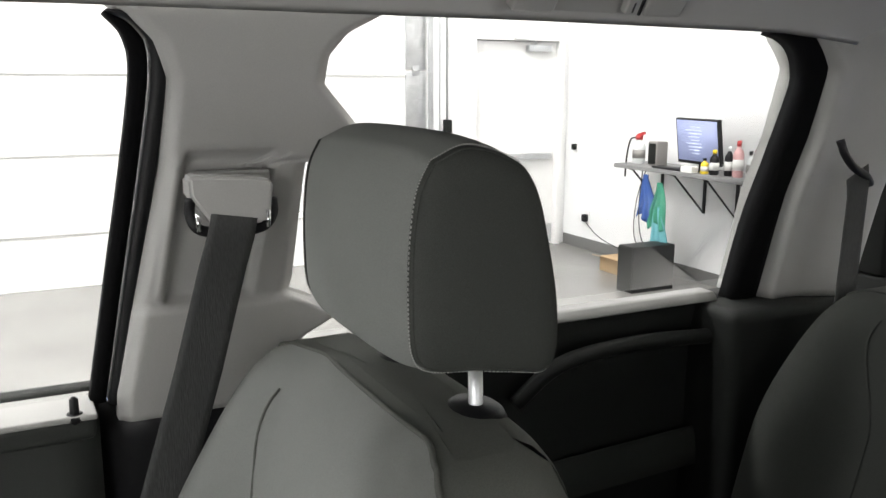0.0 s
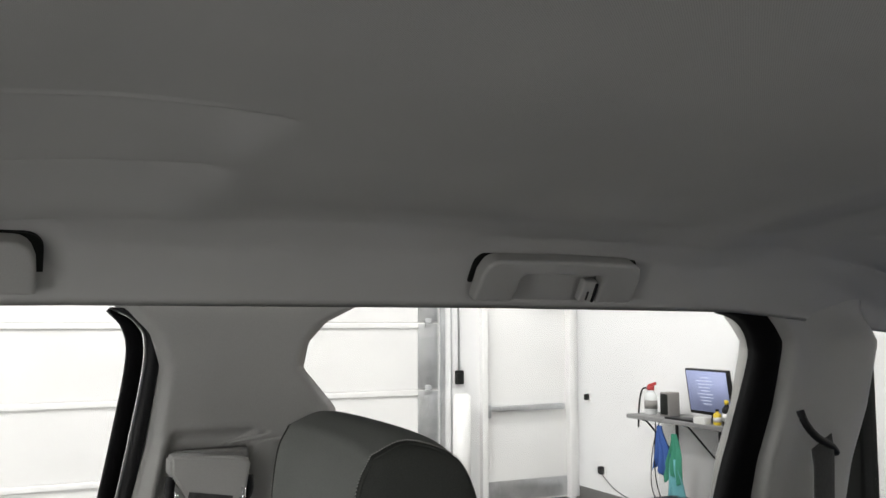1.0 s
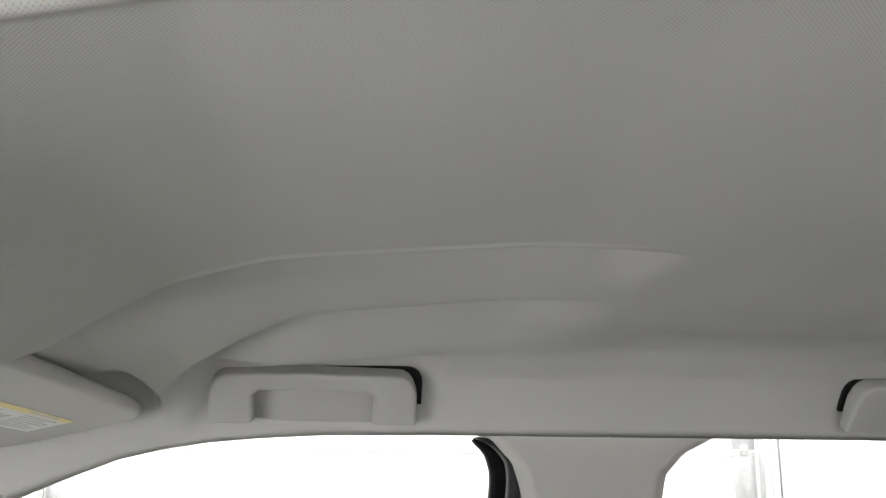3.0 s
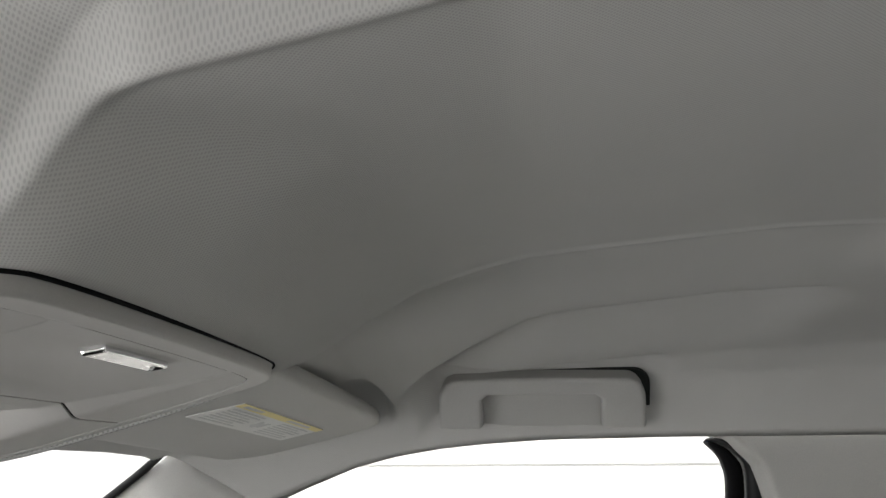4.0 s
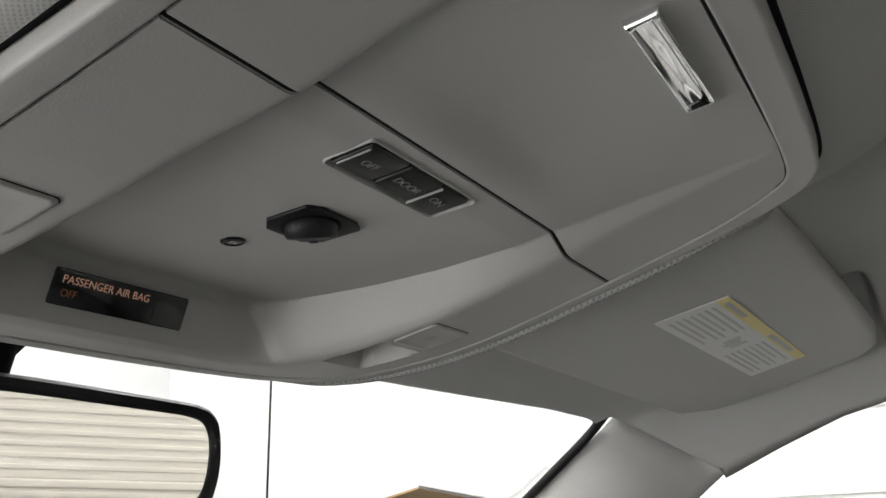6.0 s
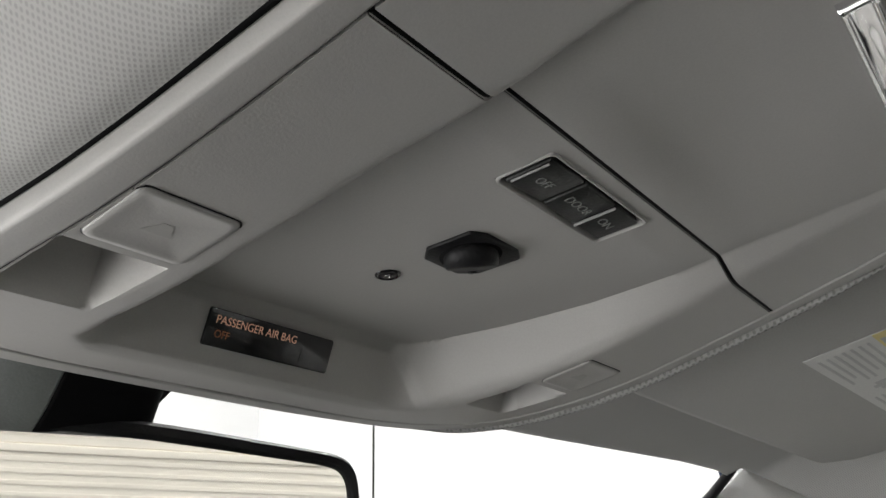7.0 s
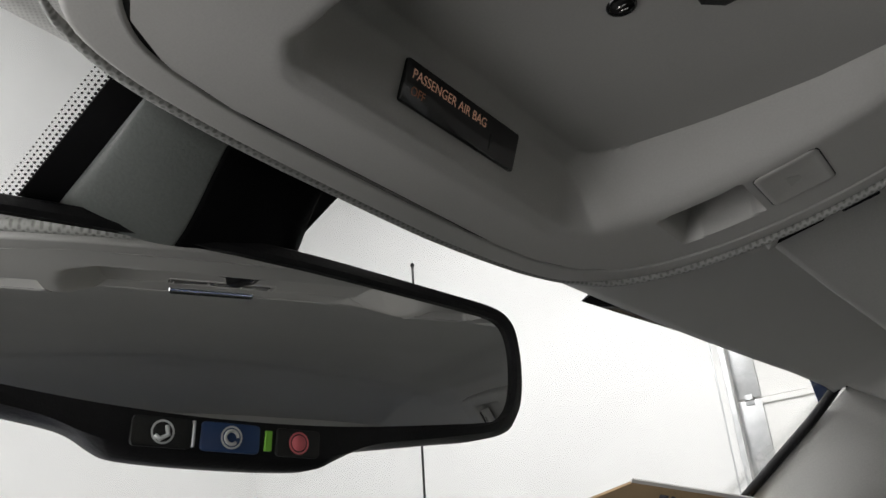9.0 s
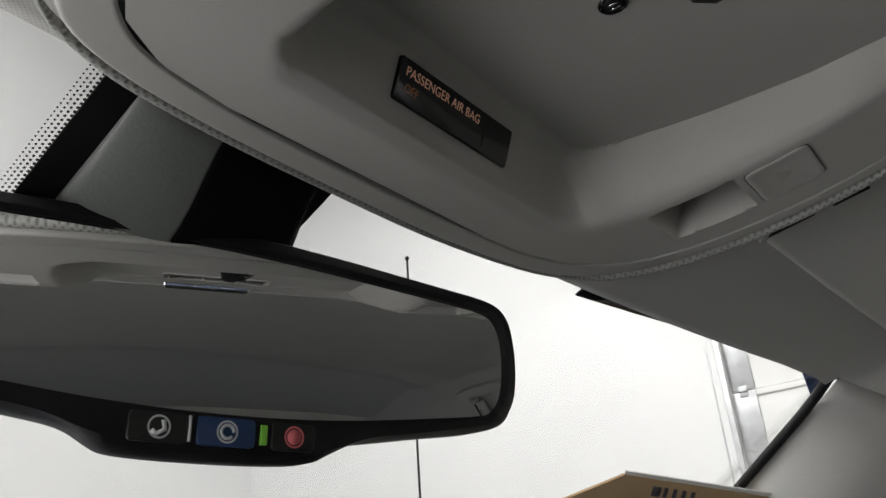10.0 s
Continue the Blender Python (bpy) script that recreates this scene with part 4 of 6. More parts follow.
# chrome pull on the lid
m = deck_pose(0.0, 0.5115)
rows = []
for u, rise, trough in ((-1, 0.4, 1), (-0.99, 0.85, 1), (-0.975, 1, 1), (-0.955, 1, 0.9), (-0.93, 1, 0.1), (-0.9, 1, 0), (-0.4, 1, 0), (0.4, 1, 0), (0.9, 1, 0), (0.93, 1, 0.1), (0.955, 1, 0.9), (0.975, 1, 1), (0.99, 0.85, 1), (1, 0.4, 1)):
    prof = ((-0.0050, -0.002), (-0.0050, 0.0018), (-0.0046, 0.0025), (-0.0038, 0.0027), (-0.0031, 0.0022), (-0.0024, 0.0013), (0.0, 0.0011), (0.0024, 0.0013), (0.0031, 0.0022), (0.0038, 0.0027), (0.0046, 0.0025), (0.0050, 0.0018), (0.0050, -0.002))
    rows.append([m @ Vector((0.0290 * u, py * 0.95, (h + (0.0027 - h) * trough * (abs(py) < 0.0035)) * (rise if h > 0 else 1))) for py, h in prof])
bm = grid(rows)
for r in (rows[0], rows[-1]):
    bm.faces.new([bm.verts.new(p) for p in r])
pull = sharp(cpart("lid_pull", bm, M_CHROME, "narrow chrome pull on the glasses holder"), 50)
# reading lamp buttons
for s in (-1, 1):
    y, x = 0.6625, (0.1150 if s > 0 else -0.1040)
    slope = math.degrees(math.atan((rim_z(y + 0.012) - rim_z(y - 0.012)) / 0.024))
    m = Matrix.Translation((x, y, rim_z(y) + 0.0005)) @ pose(0, 0, 0, 180 + slope, 0, 0)
    # black plate paints the shaded gap round the button
    gap = cpart("button_shade_rim", prism(rounded(0.0308, 0.0258, 0.0032), 0.0003, m @ pose(0, 0, 0.00005), 0), M_BLACK)
    rows = []
    ring_pts = rounded(0.0298, 0.0248, 0.0028)
    for sc, h in ((1.0, -0.002), (1.0, 0.0006), (0.985, 0.0009), (0.86, 0.0010), (0.78, 0.0007), (0.3, 0.0006)):
        rows.append([m @ Vector((px * sc, py * sc, h)) for px, py in ring_pts])
    bm = grid(rows, closed=True)
    top = bmesh.new()
    top.faces.new([top.verts.new(m @ Vector((px * 0.31, py * 0.31, 0.0006))) for px, py in ring_pts])
    lamp = cpart("reading_lamp_button", merge(bm, top), M_CONSOLE)
    icon = prism([(-0.0045, -0.0028), (0.0045, -0.0028), (0.0015, 0.0022), (-0.0015, 0.0022)], 0.0001, m @ pose(0, 0, 0.0006))
    cpart("lamp_symbol", icon, M_FAINT, parent=lamp, smooth=False)
# passenger display on the front wall
m = Matrix.Translation((0.0028, 0.7386, 1.5862)) @ pose(0, 0, 0, 180 - 69, 0, 0) @ pose(0, 0, 0.0006)
disp = cpart("warning_display", prism(rounded(0.0640, 0.0140, 0.0010), 0.0060, m @ pose(0, 0, -0.0046), 0.0003), M_GLOSS, "black passenger air bag display")
words("lettering", "PASSENGER AIR BAG", 0.0044, m @ pose(-0.0085, 0.0030, 0.0014), M_WARM, disp, CON_AT, 0.0001)
words("lettering", "OFF", 0.0040, m @ pose(-0.0246, -0.0022, 0.0014), M_AMBER, disp, CON_AT, 0.0001)
cpart("display_mark", box(0.0003, 0.006, 0.0002, m @ pose(0.0155, -0.002, 0.0014)), M_DARK, parent=disp)

# ---------------------------------------------------------------- sun visor
VIS = [(0.214, 0.520), (0.30, 0.512), (0.40, 0.504), (0.49, 0.498), (0.522, 0.501), (0.540, 0.514), (0.552, 0.545), (0.566, 0.59), (0.574, 0.622), (0.572, 0.645), (0.562, 0.655), (0.552, 0.668), (0.54, 0.671), (0.45, 0.681), (0.33, 0.694), (0.225, 0.704), (0.214, 0.698)]
vis_m = Matrix.Translation((0.485, 0.548, 1.606)) @ Matrix(((1, 0, 0, 0), (0, 1, 0, 0), (-0.087, -0.19, 1, 0), (0, 0, 0, 1)))
visor = empty("sun_visor", pose(0.4, 0.6, 1.61), "light grey sun visor folded up, with a warning label", "sun visor")
VIS_AT = Matrix.Translation((0.4, 0.6, 1.61))
local = [(x - 0.485, y - 0.548) for x, y in VIS]
body = prism(local, 0.013, vis_m, 0.0055, 3)
cpart("visor_panel", body, M_TRIM, parent=visor, at=VIS_AT)
M_LABEL = material("label_paper", (0.66, 0.66, 0.64), 0.55, grain=0.03, grain_scale=500)
M_YELLOW = material("label_yellow", (0.72, 0.62, 0.26), 0.55)
M_INK = material("label_ink", (0.50, 0.50, 0.495), 0.6)
lab = [(-0.183, 0.016), (-0.002, 0.0005), (0.009, 0.045), (-0.180, 0.064)]
lb = vis_m @ pose(0, 0, -0.0008)
label = cpart("warning_label", prism(lab, 0.0006, lb), M_LABEL, "white warning label with a yellow band", visor, at=VIS_AT, smooth=False)


def on_label(u, v, w, h, mat, name):
    """A printed bar: u along the long side from the inner end, v from the yellow side, both 0 to 1."""
    def at(a, b):
        p = Vector(lab[0]).lerp(Vector(lab[1]), a)
        q = Vector(lab[3]).lerp(Vector(lab[2]), a)
        return tuple(p.lerp(q, b))
    cpart(name, prism([at(u, v), at(u + w, v), at(u + w, v + h), at(u, v + h)], 0.0004, vis_m @ pose(0, 0, -0.0011)), mat, parent=label, at=VIS_AT, smooth=False)


on_label(0.0, 0.0, 1.0, 0.17, M_YELLOW, "yellow_band")
on_label(0.05, 0.045, 0.2, 0.09, M_INK, "text_bar")
on_label(0.55, 0.045, 0.3, 0.09, M_INK, "text_bar")
for k in range(7):
    on_label(0.05, 0.26 + 0.1 * k, 0.33 - 0.06 * (k % 3 == 2), 0.034, M_INK, "text_bar")
    on_label(0.60, 0.26 + 0.1 * k, 0.34 - 0.08 * (k % 3 == 1), 0.034, M_INK, "text_bar")
for k in range(3):
    on_label(0.44 + 0.035 * k, 0.42 + 0.06 * (k % 2), 0.028, 0.26, M_INK, "symbol_bar")
cpart("pivot_rod", tube([(0.53, 0.665, 1.588), (0.565, 0.672, 1.592), (0.585, 0.672, 1.605)], 0.006, 10), M_TRIM, parent=visor, at=VIS_AT)
cpart("clip_rod", tube([(0.222, 0.692, 1.604), (0.190, 0.693, 1.606)], 0.0035, 10), M_TRIM, parent=visor, at=VIS_AT)
clip = empty("visor_clip", pose(0.19, 0.685, 1.62), "grey plastic visor clip with dark slots beside the console", "clip")
CLIP_AT = Matrix.Translation((0.19, 0.685, 1.62))
cpart("clip_base", box(0.032, 0.074, 0.012, pose(0.202, 0.674, 1.6030, -11, 0, 0), 0.003, 3), M_TRIM, parent=clip, at=CLIP_AT)
# solid black blocks put in for the shade inside the slots
cpart("slot", box(0.020, 0.027, 0.006, pose(0.200, 0.6835, 1.5940, -11, 0, 0), 0.001), M_MATTE, "black block for the shade in a slot", clip, at=CLIP_AT)
cpart("slot", box(0.020, 0.018, 0.006, pose(0.200, 0.6530, 1.5995, -11, 0, 0), 0.001), M_MATTE, "black block for the shade in a slot", clip, at=CLIP_AT)
cpart("clip_tab", box(0.018, 0.004, 0.010, pose(0.199, 0.6930, 1.5915, -11, 0, 25), 0.001), M_TRIM, parent=clip, at=CLIP_AT)

# ---------------------------------------------------------------- grab handles


def grab_handle(y0, y1, notch0, notch1, hook):
    """Handle on the roof's side slope, between y0 (front) and y1 (rear)."""
    at = Matrix.Translation((0.615, (y0 + y1) / 2, 1.612))
    h = empty("grab_handle", at, "grey plastic grab handle over the " + ("rear door, with coat hook" if hook else "front door"), "grab handle", "grab handles")
    # local x to the rear, local y up the slope, local z out of it
    up = Vector((-0.52, 0, 0.854))
    m = Matrix(((0, up.x, -0.854, 0.611), (-1, 0, 0, (y0 + y1) / 2), (0, up.z, -0.52, 1.618), (0, 0, 0, 1)))
    L, H = (y0 - y1) / 2, 0.062
    c = (y0 + y1) / 2
    a, b = c - notch0, c - notch1
    out = [(-L, 0.0), (-L + 0.002, 0.040)] + [(-L + 0.004 + 0.018 * (1 - math.cos(t)), 0.042 + 0.019 * math.sin(t)) for t in (0.5, 0.9, 1.3, 1.57)]
    out += [(0, H + 0.001)] + [(-p[0], p[1]) for p in out[::-1]]
    out += [(b + 0.003, 0.0), (b, 0.004), (b, 0.036)] + [(b - 0.006, 0.042), (a + 0.006, 0.042)] + [(a, 0.036), (a, 0.004), (a - 0.003, 0.0)]
    own = bmesh.new()
    f = own.faces.new([own.verts.new((x, y, 0.002)) for x, y in out])
    r = bmesh.ops.extrude_face_region(own, geom=[f])
    vs = [v for v in r["geom"] if isinstance(v, bmesh.types.BMVert)]
    for v in vs:
        v.co.z = 0.021 + 0.007 * v.co.y / H
    bmesh.ops.recalc_face_normals(own, faces=own.faces)
    es = [e for e in own.edges if len(e.link_faces) == 2 and e.calc_face_angle(0) > 0.9]
    bmesh.ops.bevel(own, geom=es, offset=0.0055, segments=4, affect="EDGES", profile=0.55)
    bmesh.ops.triangulate(own, faces=[f for f in own.faces if len(f.verts) > 4])
    bmesh.ops.transform(own, matrix=at.inverted() @ m, verts=own.verts)
    sharp(part("grip", own, M_TRIM, h), 40)
    # dark ring added behind the grip for the shaded gap round it
    gm = m @ pose(0.002, 0.0293, 0)
    loops = [[(w / 2, -0.012)] + rounded(w, hh, rad)[:12] + [(-w / 2, -0.012)] for w, hh, rad in ((2 * L - 0.012, 0.046, 0.012), (2 * L + 0.006, 0.061, 0.017))]
    base = grid([[gm @ Vector((px, py, z)) for px, py in loops[k]] for k, z in ((0, -0.004), (0, 0.001), (1, 0.001), (1, -0.004))])
    cpart("base_shade", base, M_DARK, parent=h, at=at, smooth=False)
    cpart("recess_plate", box(b - a + 0.02, 0.046, 0.004, m @ pose((a + b) / 2, 0.016, -0.003), 0.001), M_TRIM, parent=h, at=at)
    if hook:
        bm = box(0.022, 0.030, 0.012, m @ pose(b - 0.014, 0.016, 0.012), 0.003, 3)
        hk = cpart("coat_hook", bm, M_TRIM, parent=h, at=at)
        # black bars drawn as the shade in the hook's slits
        cpart("hook_slit_shade", box(0.0035, 0.027, 0.004, m @ pose(b - 0.005, 0.015, 0.0185), 0.001), M_BLACK, parent=hk, at=at)
        cpart("hook_slit_shade", box(0.003, 0.013, 0.004, m @ pose(b - 0.0145, 0.010, 0.0165), 0.001), M_BLACK, parent=hk, at=at)
    return h


grab_handle(0.449, 0.231, 0.402, 0.278, False)
grab_handle(-0.251, -0.490, -0.308, -0.432, True)

# ---------------------------------------------------------------- rear-view mirror
YAW, TIP = radians(17.5), radians(-4.5)
nrm = Vector((-math.sin(YAW) * math.cos(TIP), -math.cos(YAW) * math.cos(TIP), math.sin(TIP)))
ex = Vector((math.cos(YAW), -math.sin(YAW), 0))
ey = nrm.cross(ex)
LEAN = radians(2.0)
ex, ey = ex * math.cos(LEAN) - ey * math.sin(LEAN), ey * math.cos(LEAN) + ex * math.sin(LEAN)
MC = Vector((-0.012, 0.832, 1.531))
mir_m = Matrix(((ex.x, ey.x, nrm.x, MC.x), (ex.y, ey.y, nrm.y, MC.y), (ex.z, ey.z, nrm.z, MC.z), (0, 0, 0, 1)))
mirror = empty("rear_view_mirror", Matrix.Translation(MC), "black framed rear-view mirror with call buttons, tilted to the driver", "mirror")
MIR_AT = Matrix.Translation(MC)
half = [(0, 0.0384), (0.025, 0.0381), (0.05, 0.0370), (0.075, 0.0354), (0.10, 0.0338), (0.115, 0.0326), (0.1245, 0.0300), (0.1300, 0.0240), (0.1322, 0.0145), (0.1330, 0.003), (0.1322, -0.008), (0.1295, -0.0162), (0.124, -0.0215), (0.112, -0.0252), (0.09, -0.0283), (0.07, -0.0312), (0.054, -0.0336), (0.0465, -0.0358), (0.040, -0.0395), (0.034, -0.0418), (0.02, -0.0428), (0, -0.0431)]
frame_out = half + [(-x, y) for x, y in half[-2:0:-1]]
gl = [(0, 0.0306), (0.025, 0.0302), (0.05, 0.0293), (0.075, 0.0281), (0.10, 0.0269), (0.112, 0.0260), (0.1195, 0.0240), (0.1236, 0.019), (0.1254, 0.012), (0.1258, 0.003), (0.1250, -0.005), (0.1228, -0.0125), (0.1180, -0.0172), (0.108, -0.0195), (0.09, -0.0217), (0.07, -0.0240), (0.045, -0.0264), (0.02, -0.0277), (0, -0.0280)]
glass_out = gl + [(-x, y) for x, y in gl[-2:0:-1]]


def smooth_loop(pts, n):
    return [(p.x, p.y) for p in curve([(x, y, 0) for x, y in pts] + [(pts[0][0], pts[0][1], 0)], n)][:-1]


fo, go = smooth_loop(frame_out, 200), smooth_loop(glass_out, 200)
rows = []
for (sc, z, kind) in ((0, 0.0015, "g"), (0, 0.004, "g"), (0.25, 0.0052, "m"), (0.75, 0.0042, "m"), (1, 0.0, "f"), (1, -0.010, "f"), (0.94, -0.020, "s"), (0.75, -0.030, "s"), (0.45, -0.034, "s")):
    row = []
    for (fx, fy), (gx, gy) in zip(fo, go):
        if kind == "g":
            p = (gx, gy)
        elif kind == "m":
            p = (gx + (fx - gx) * sc, gy + (fy - gy) * sc)
        else:
            p = (fx * sc, fy * sc)
        row.append(mir_m @ Vector((*p, z)))
    rows.append(row)
bm = grid(rows, closed=True)
back = bmesh.new()
back.faces.new([back.verts.new(mir_m @ Vector((x * 0.45, y * 0.45, -0.034))) for x, y in fo])
sharp(cpart("mirror_frame", merge(bm, back), M_BLACK, parent=mirror, at=MIR_AT), 45)
cpart("mirror_glass", prism([(x * 1.0, y * 1.0) for x, y in go], 0.0015, mir_m @ pose(0, 0, 0.001)), M_MIRROR, parent=mirror, at=MIR_AT, smooth=False)
M_BLUE = material("blue_button", (0.02, 0.055, 0.16), 0.35)
M_WHITEP = material("white_print", (0.62, 0.64, 0.64), 0.5)
M_RED = material("red_print", (0.72, 0.16, 0.18), 0.5)
M_GREEN = glow("green_indicator", (0.16, 0.42, 0.04), 0.15)
for cx, w, mat, tint in ((-0.0223, 0.0195, M_SWITCH, M_WHITEP), (0.0006, 0.0205, M_BLUE, M_WHITEP), (0.0252, 0.0165, M_SWITCH, M_RED)):
    km = mir_m @ pose(cx, -0.0340, 0.0040)
    b = cpart("call_button", prism(rounded(w, 0.0094, 0.0016), 0.0016, km, 0.0004), mat, parent=mirror, at=MIR_AT)
    disc = bmesh.new()
    rr = [[km @ Vector((0.0038 * q * math.cos(a * math.tau / 28), 0.0038 * q * math.sin(a * math.tau / 28), 0.0020)) for a in range(28)] for q in (1.0, 0.82)]
    grid(rr, disc, closed=True)
    cpart("button_symbol", disc, tint, parent=b, at=MIR_AT)
    if mat is M_BLUE:
        cpart("button_symbol", tube([km @ Vector((0.0022 * math.cos(a), 0.0022 * math.sin(a), 0.0021)) for a in np.linspace(0, 5.5, 14)], 0.0006, 6), tint, parent=b, at=MIR_AT)
    elif tint is M_RED:
        cpart("button_symbol", cyl(0.0027, 0.0003, km @ pose(0, 0, 0.0020), 20), tint, parent=b, at=MIR_AT)
    else:
        cpart("button_symbol", tube([km @ Vector((-0.0024, -0.0012, 0.0021)), km @ Vector((-0.0008, -0.0022, 0.0021)), km @ Vector((0.0018, -0.0008, 0.0021)), km @ Vector((0.0012, 0.0022, 0.0021))], 0.0008, 6), tint, parent=b, at=MIR_AT)
cpart("button_edge", box(0.0010, 0.0085, 0.0016, mir_m @ pose(-0.0122, -0.0338, 0.0054), 0.0004), M_STEEL, parent=mirror, at=MIR_AT)
cpart("indicator_lamp", box(0.0026, 0.0068, 0.0015, mir_m @ pose(0.0140, -0.0340, 0.0050), 0.0004), M_GREEN, parent=mirror, at=MIR_AT)
# stalk up to the housing on the glass
cpart("stalk", tube([mir_m @ Vector((0, 0, -0.03)), Vector((-0.005, 0.885, 1.56)), Vector((-0.005, 0.90, 1.575))], 0.012, 12), M_BLACK, parent=mirror, at=MIR_AT)

# sensor housing behind the mirror, on the windscreen
hous = empty("sensor_housing", pose(0.0, 0.86, 1.60), "black plastic sensor housing on the windscreen", "sensor housing")
HOUS_AT = Matrix.Translation((0.0, 0.86, 1.60))


def housing(u0, u1, mat, name, label=""):
    """A stretch across of the drooping housing: u from 0 (driver's side) to 1."""
    rows = []
    for i in range(21):
        v = i / 20
        y, zt = 0.803 + 0.12 * v, 1.5925 - 0.060 * v
        row = []
        for k in range(29):
            u = u0 + (u1 - u0) * k / 28
            w = (u - 0.5) * 2
            e = max(0.0, 1 - abs(w) ** (2.2 if w < 0 else 4.5)) ** (0.75 if w < 0 else 0.5) * smooth01(0.45 + 2.0 * v)
            row.append((-0.070 + 0.096 * u * (0.84 + 0.16 * smooth01(v / 0.4)), y - 0.006 * e, zt - 0.0012 - 0.013 * e))
        rows.append(row)
    return cpart(name, slab(rows, lambda p: Vector((p.x, p.y + 0.003, 1.5955 - 0.50 * (p.y - 0.803)))), mat, label, hous, at=HOUS_AT)


# base raised to grey for the light reflected on the cover's flank
M_SATIN_LIT = material("satin_lit_grey", (0.20, 0.212, 0.205), 0.36, grain=0.06, grain_scale=900, bump=0.15)
housing(0.374, 1.0, M_MATTE, "housing_body")
housing(0.0, 0.37, M_SATIN_LIT, "housing_cover", "satin cover, its grey standing for reflected light")
M_FRIT = material("frit_print", (0.008, 0.008, 0.008), 0.5)
bm = slab([[(x, 0.803 + 0.13 * v, 1.5915 - 0.065 * v) for x in (-0.082, 0.020)] for v in spread([(0, 1, 8)])], lambda p: p + Vector((0, 0.0006, 0.0009)))
cpart("printed_patch", bm, M_MATTE, parent=hous, at=HOUS_AT)
bm = bmesh.new()
for j in range(85):
    for k in range(4):
        x, v = -0.0830 - 0.0017 * k, (j + 0.5 * (k % 2)) / 85
        r = 0.00055 - 0.00007 * k
        c = Vector((x, 0.803 + 0.13 * v, 1.5915 - 0.065 * v))
        bm.faces.new([bm.verts.new(c + Vector((r * math.cos(a * math.tau / 8), r * math.sin(a * math.tau / 8) * 0.83, -r * math.sin(a * math.tau / 8) * 0.56))) for a in range(8)])
cpart("printed_dots", bm, M_FRIT, "rows of black printed dots", hous, at=HOUS_AT)
# small raised cover on the windscreen pillar
badge = Matrix.Translation((0.624, 0.800, 1.512)) @ Matrix(((-0.22, 0.05, -0.97, 0), (0.72, 0.66, -0.13, 0), (-0.63, 0.75, 0.18, 0), (0, 0, 0, 1)))
tpart("pillar_cover", prism(rounded(0.030, 0.020, 0.005), 0.0016, badge, 0.0006), M_TRIM, "small raised cover on the pillar")


# ---------------------------------------------------------------- seats
def loop_section(cx, cy, hx, hy, z, n=48, p=2.6, lean=0.0):
    """A rounded-rectangle section at height z."""
    out = []
    for k in range(n):
        a = math.tau * k / n
        c, s = math.cos(a), math.sin(a)
        x = cx + hx * math.copysign(abs(c) ** (2 / p), c)
        y = cy + hy * math.copysign(abs(s) ** (2 / p), s)
        out.append(Vector((x, y, z + lean * (y - cy))))
    return out


def cap(bm, loop):
    c = bm.verts.new(sum((Vector(p) for p in loop), Vector()) / len(loop))
    vs = [bm.verts.new(p) for p in loop]
    for i in range(len(vs)):
        bm.faces.new((vs[i], vs[(i + 1) % len(vs)], c))


def head_restraint(parent, at, cx, half, shift=(0, 0, 0)):
    """Padded headrest with dark piped side panels, its front towards +y."""
    prof = [(0.004, 1.4855), (0.016, 1.462), (0.0225, 1.42), (0.0225, 1.375), (0.018, 1.343), (0.004, 1.331), (-0.03, 1.326), (-0.07, 1.320), (-0.093, 1.318), (-0.1035, 1.332), (-0.1045, 1.37), (-0.099, 1.41), (-0.088, 1.452), (-0.073, 1.478), (-0.05, 1.4905), (-0.022, 1.4955)]
    base = [(p.x, p.y) for p in curve([(y, z, 0) for y, z in prof] + [(prof[0][0], prof[0][1], 0)], 96)][:-1]
    my, mz = -0.042, 1.408

    def ring(x, sc, inset=0.0):
        out = []
        for y, z in base:
            d = Vector((y - my, z - mz))
            q = d * sc
            if inset:
                q -= d.normalized() * inset
            # the bottom tucks in towards the sides
            out.append(Vector((x, my + q.x, mz + q.y)) + Vector(shift))
        return out
    rows = []
    for u in spread([(-1, 1, 28)]):
        sc = 1.0 + 0.034 * (1 - abs(u) ** 2.4)
        rows.append(ring(cx + half * 0.955 * u, sc, 0.008 * abs(u) ** 7))
    hr = cpart("headrest", grid(rows, closed=True), M_SEAT, parent=parent, at=at)
    for s in (-1, 1):
        x0 = cx + s * half * 0.955
        rr = [ring(x0 + s * dx, sc, ins + 0.004) for dx, sc, ins in ((-0.004, 0.985, 0.0), (0.001, 0.985, 0.001), (0.006, 0.96, 0.003), (0.010, 0.85, 0.004), (0.0125, 0.6, 0.0), (0.0135, 0.3, 0.0), (0.0137, 0.05, 0.0))]
        bm = grid(rr, closed=True)
        cap(bm, rr[-1])
        cpart("side_panel", bm, M_SEATSIDE, "charcoal cloth side panel", hr, at=at)
        line = ring(x0 + s * 0.0015, 0.998, 0.0065)
        cpart("piping", tube(line + line[:2], 0.0010, 8), M_SEATSIDE, parent=hr, at=at)
        st = bmesh.new()
        for i in range(0, len(line) * 2):
            p = line[(i // 2) % len(line)].lerp(line[(i // 2 + 1) % len(line)], 0.5 * (i % 2) + 0.2)
            q = line[(i // 2) % len(line)].lerp(line[(i // 2 + 1) % len(line)], 0.5 * (i % 2) + 0.48)
            off = Vector((-s * 0.0032, (p.y - my - shift[1]) * 0.032, (p.z - mz - shift[2]) * 0.032))
            tube([p + off, q + off], 0.0005, 5, st)
        cpart("stitching", st, M_TRIM, "pale stitching", hr, at=at)
    return hr


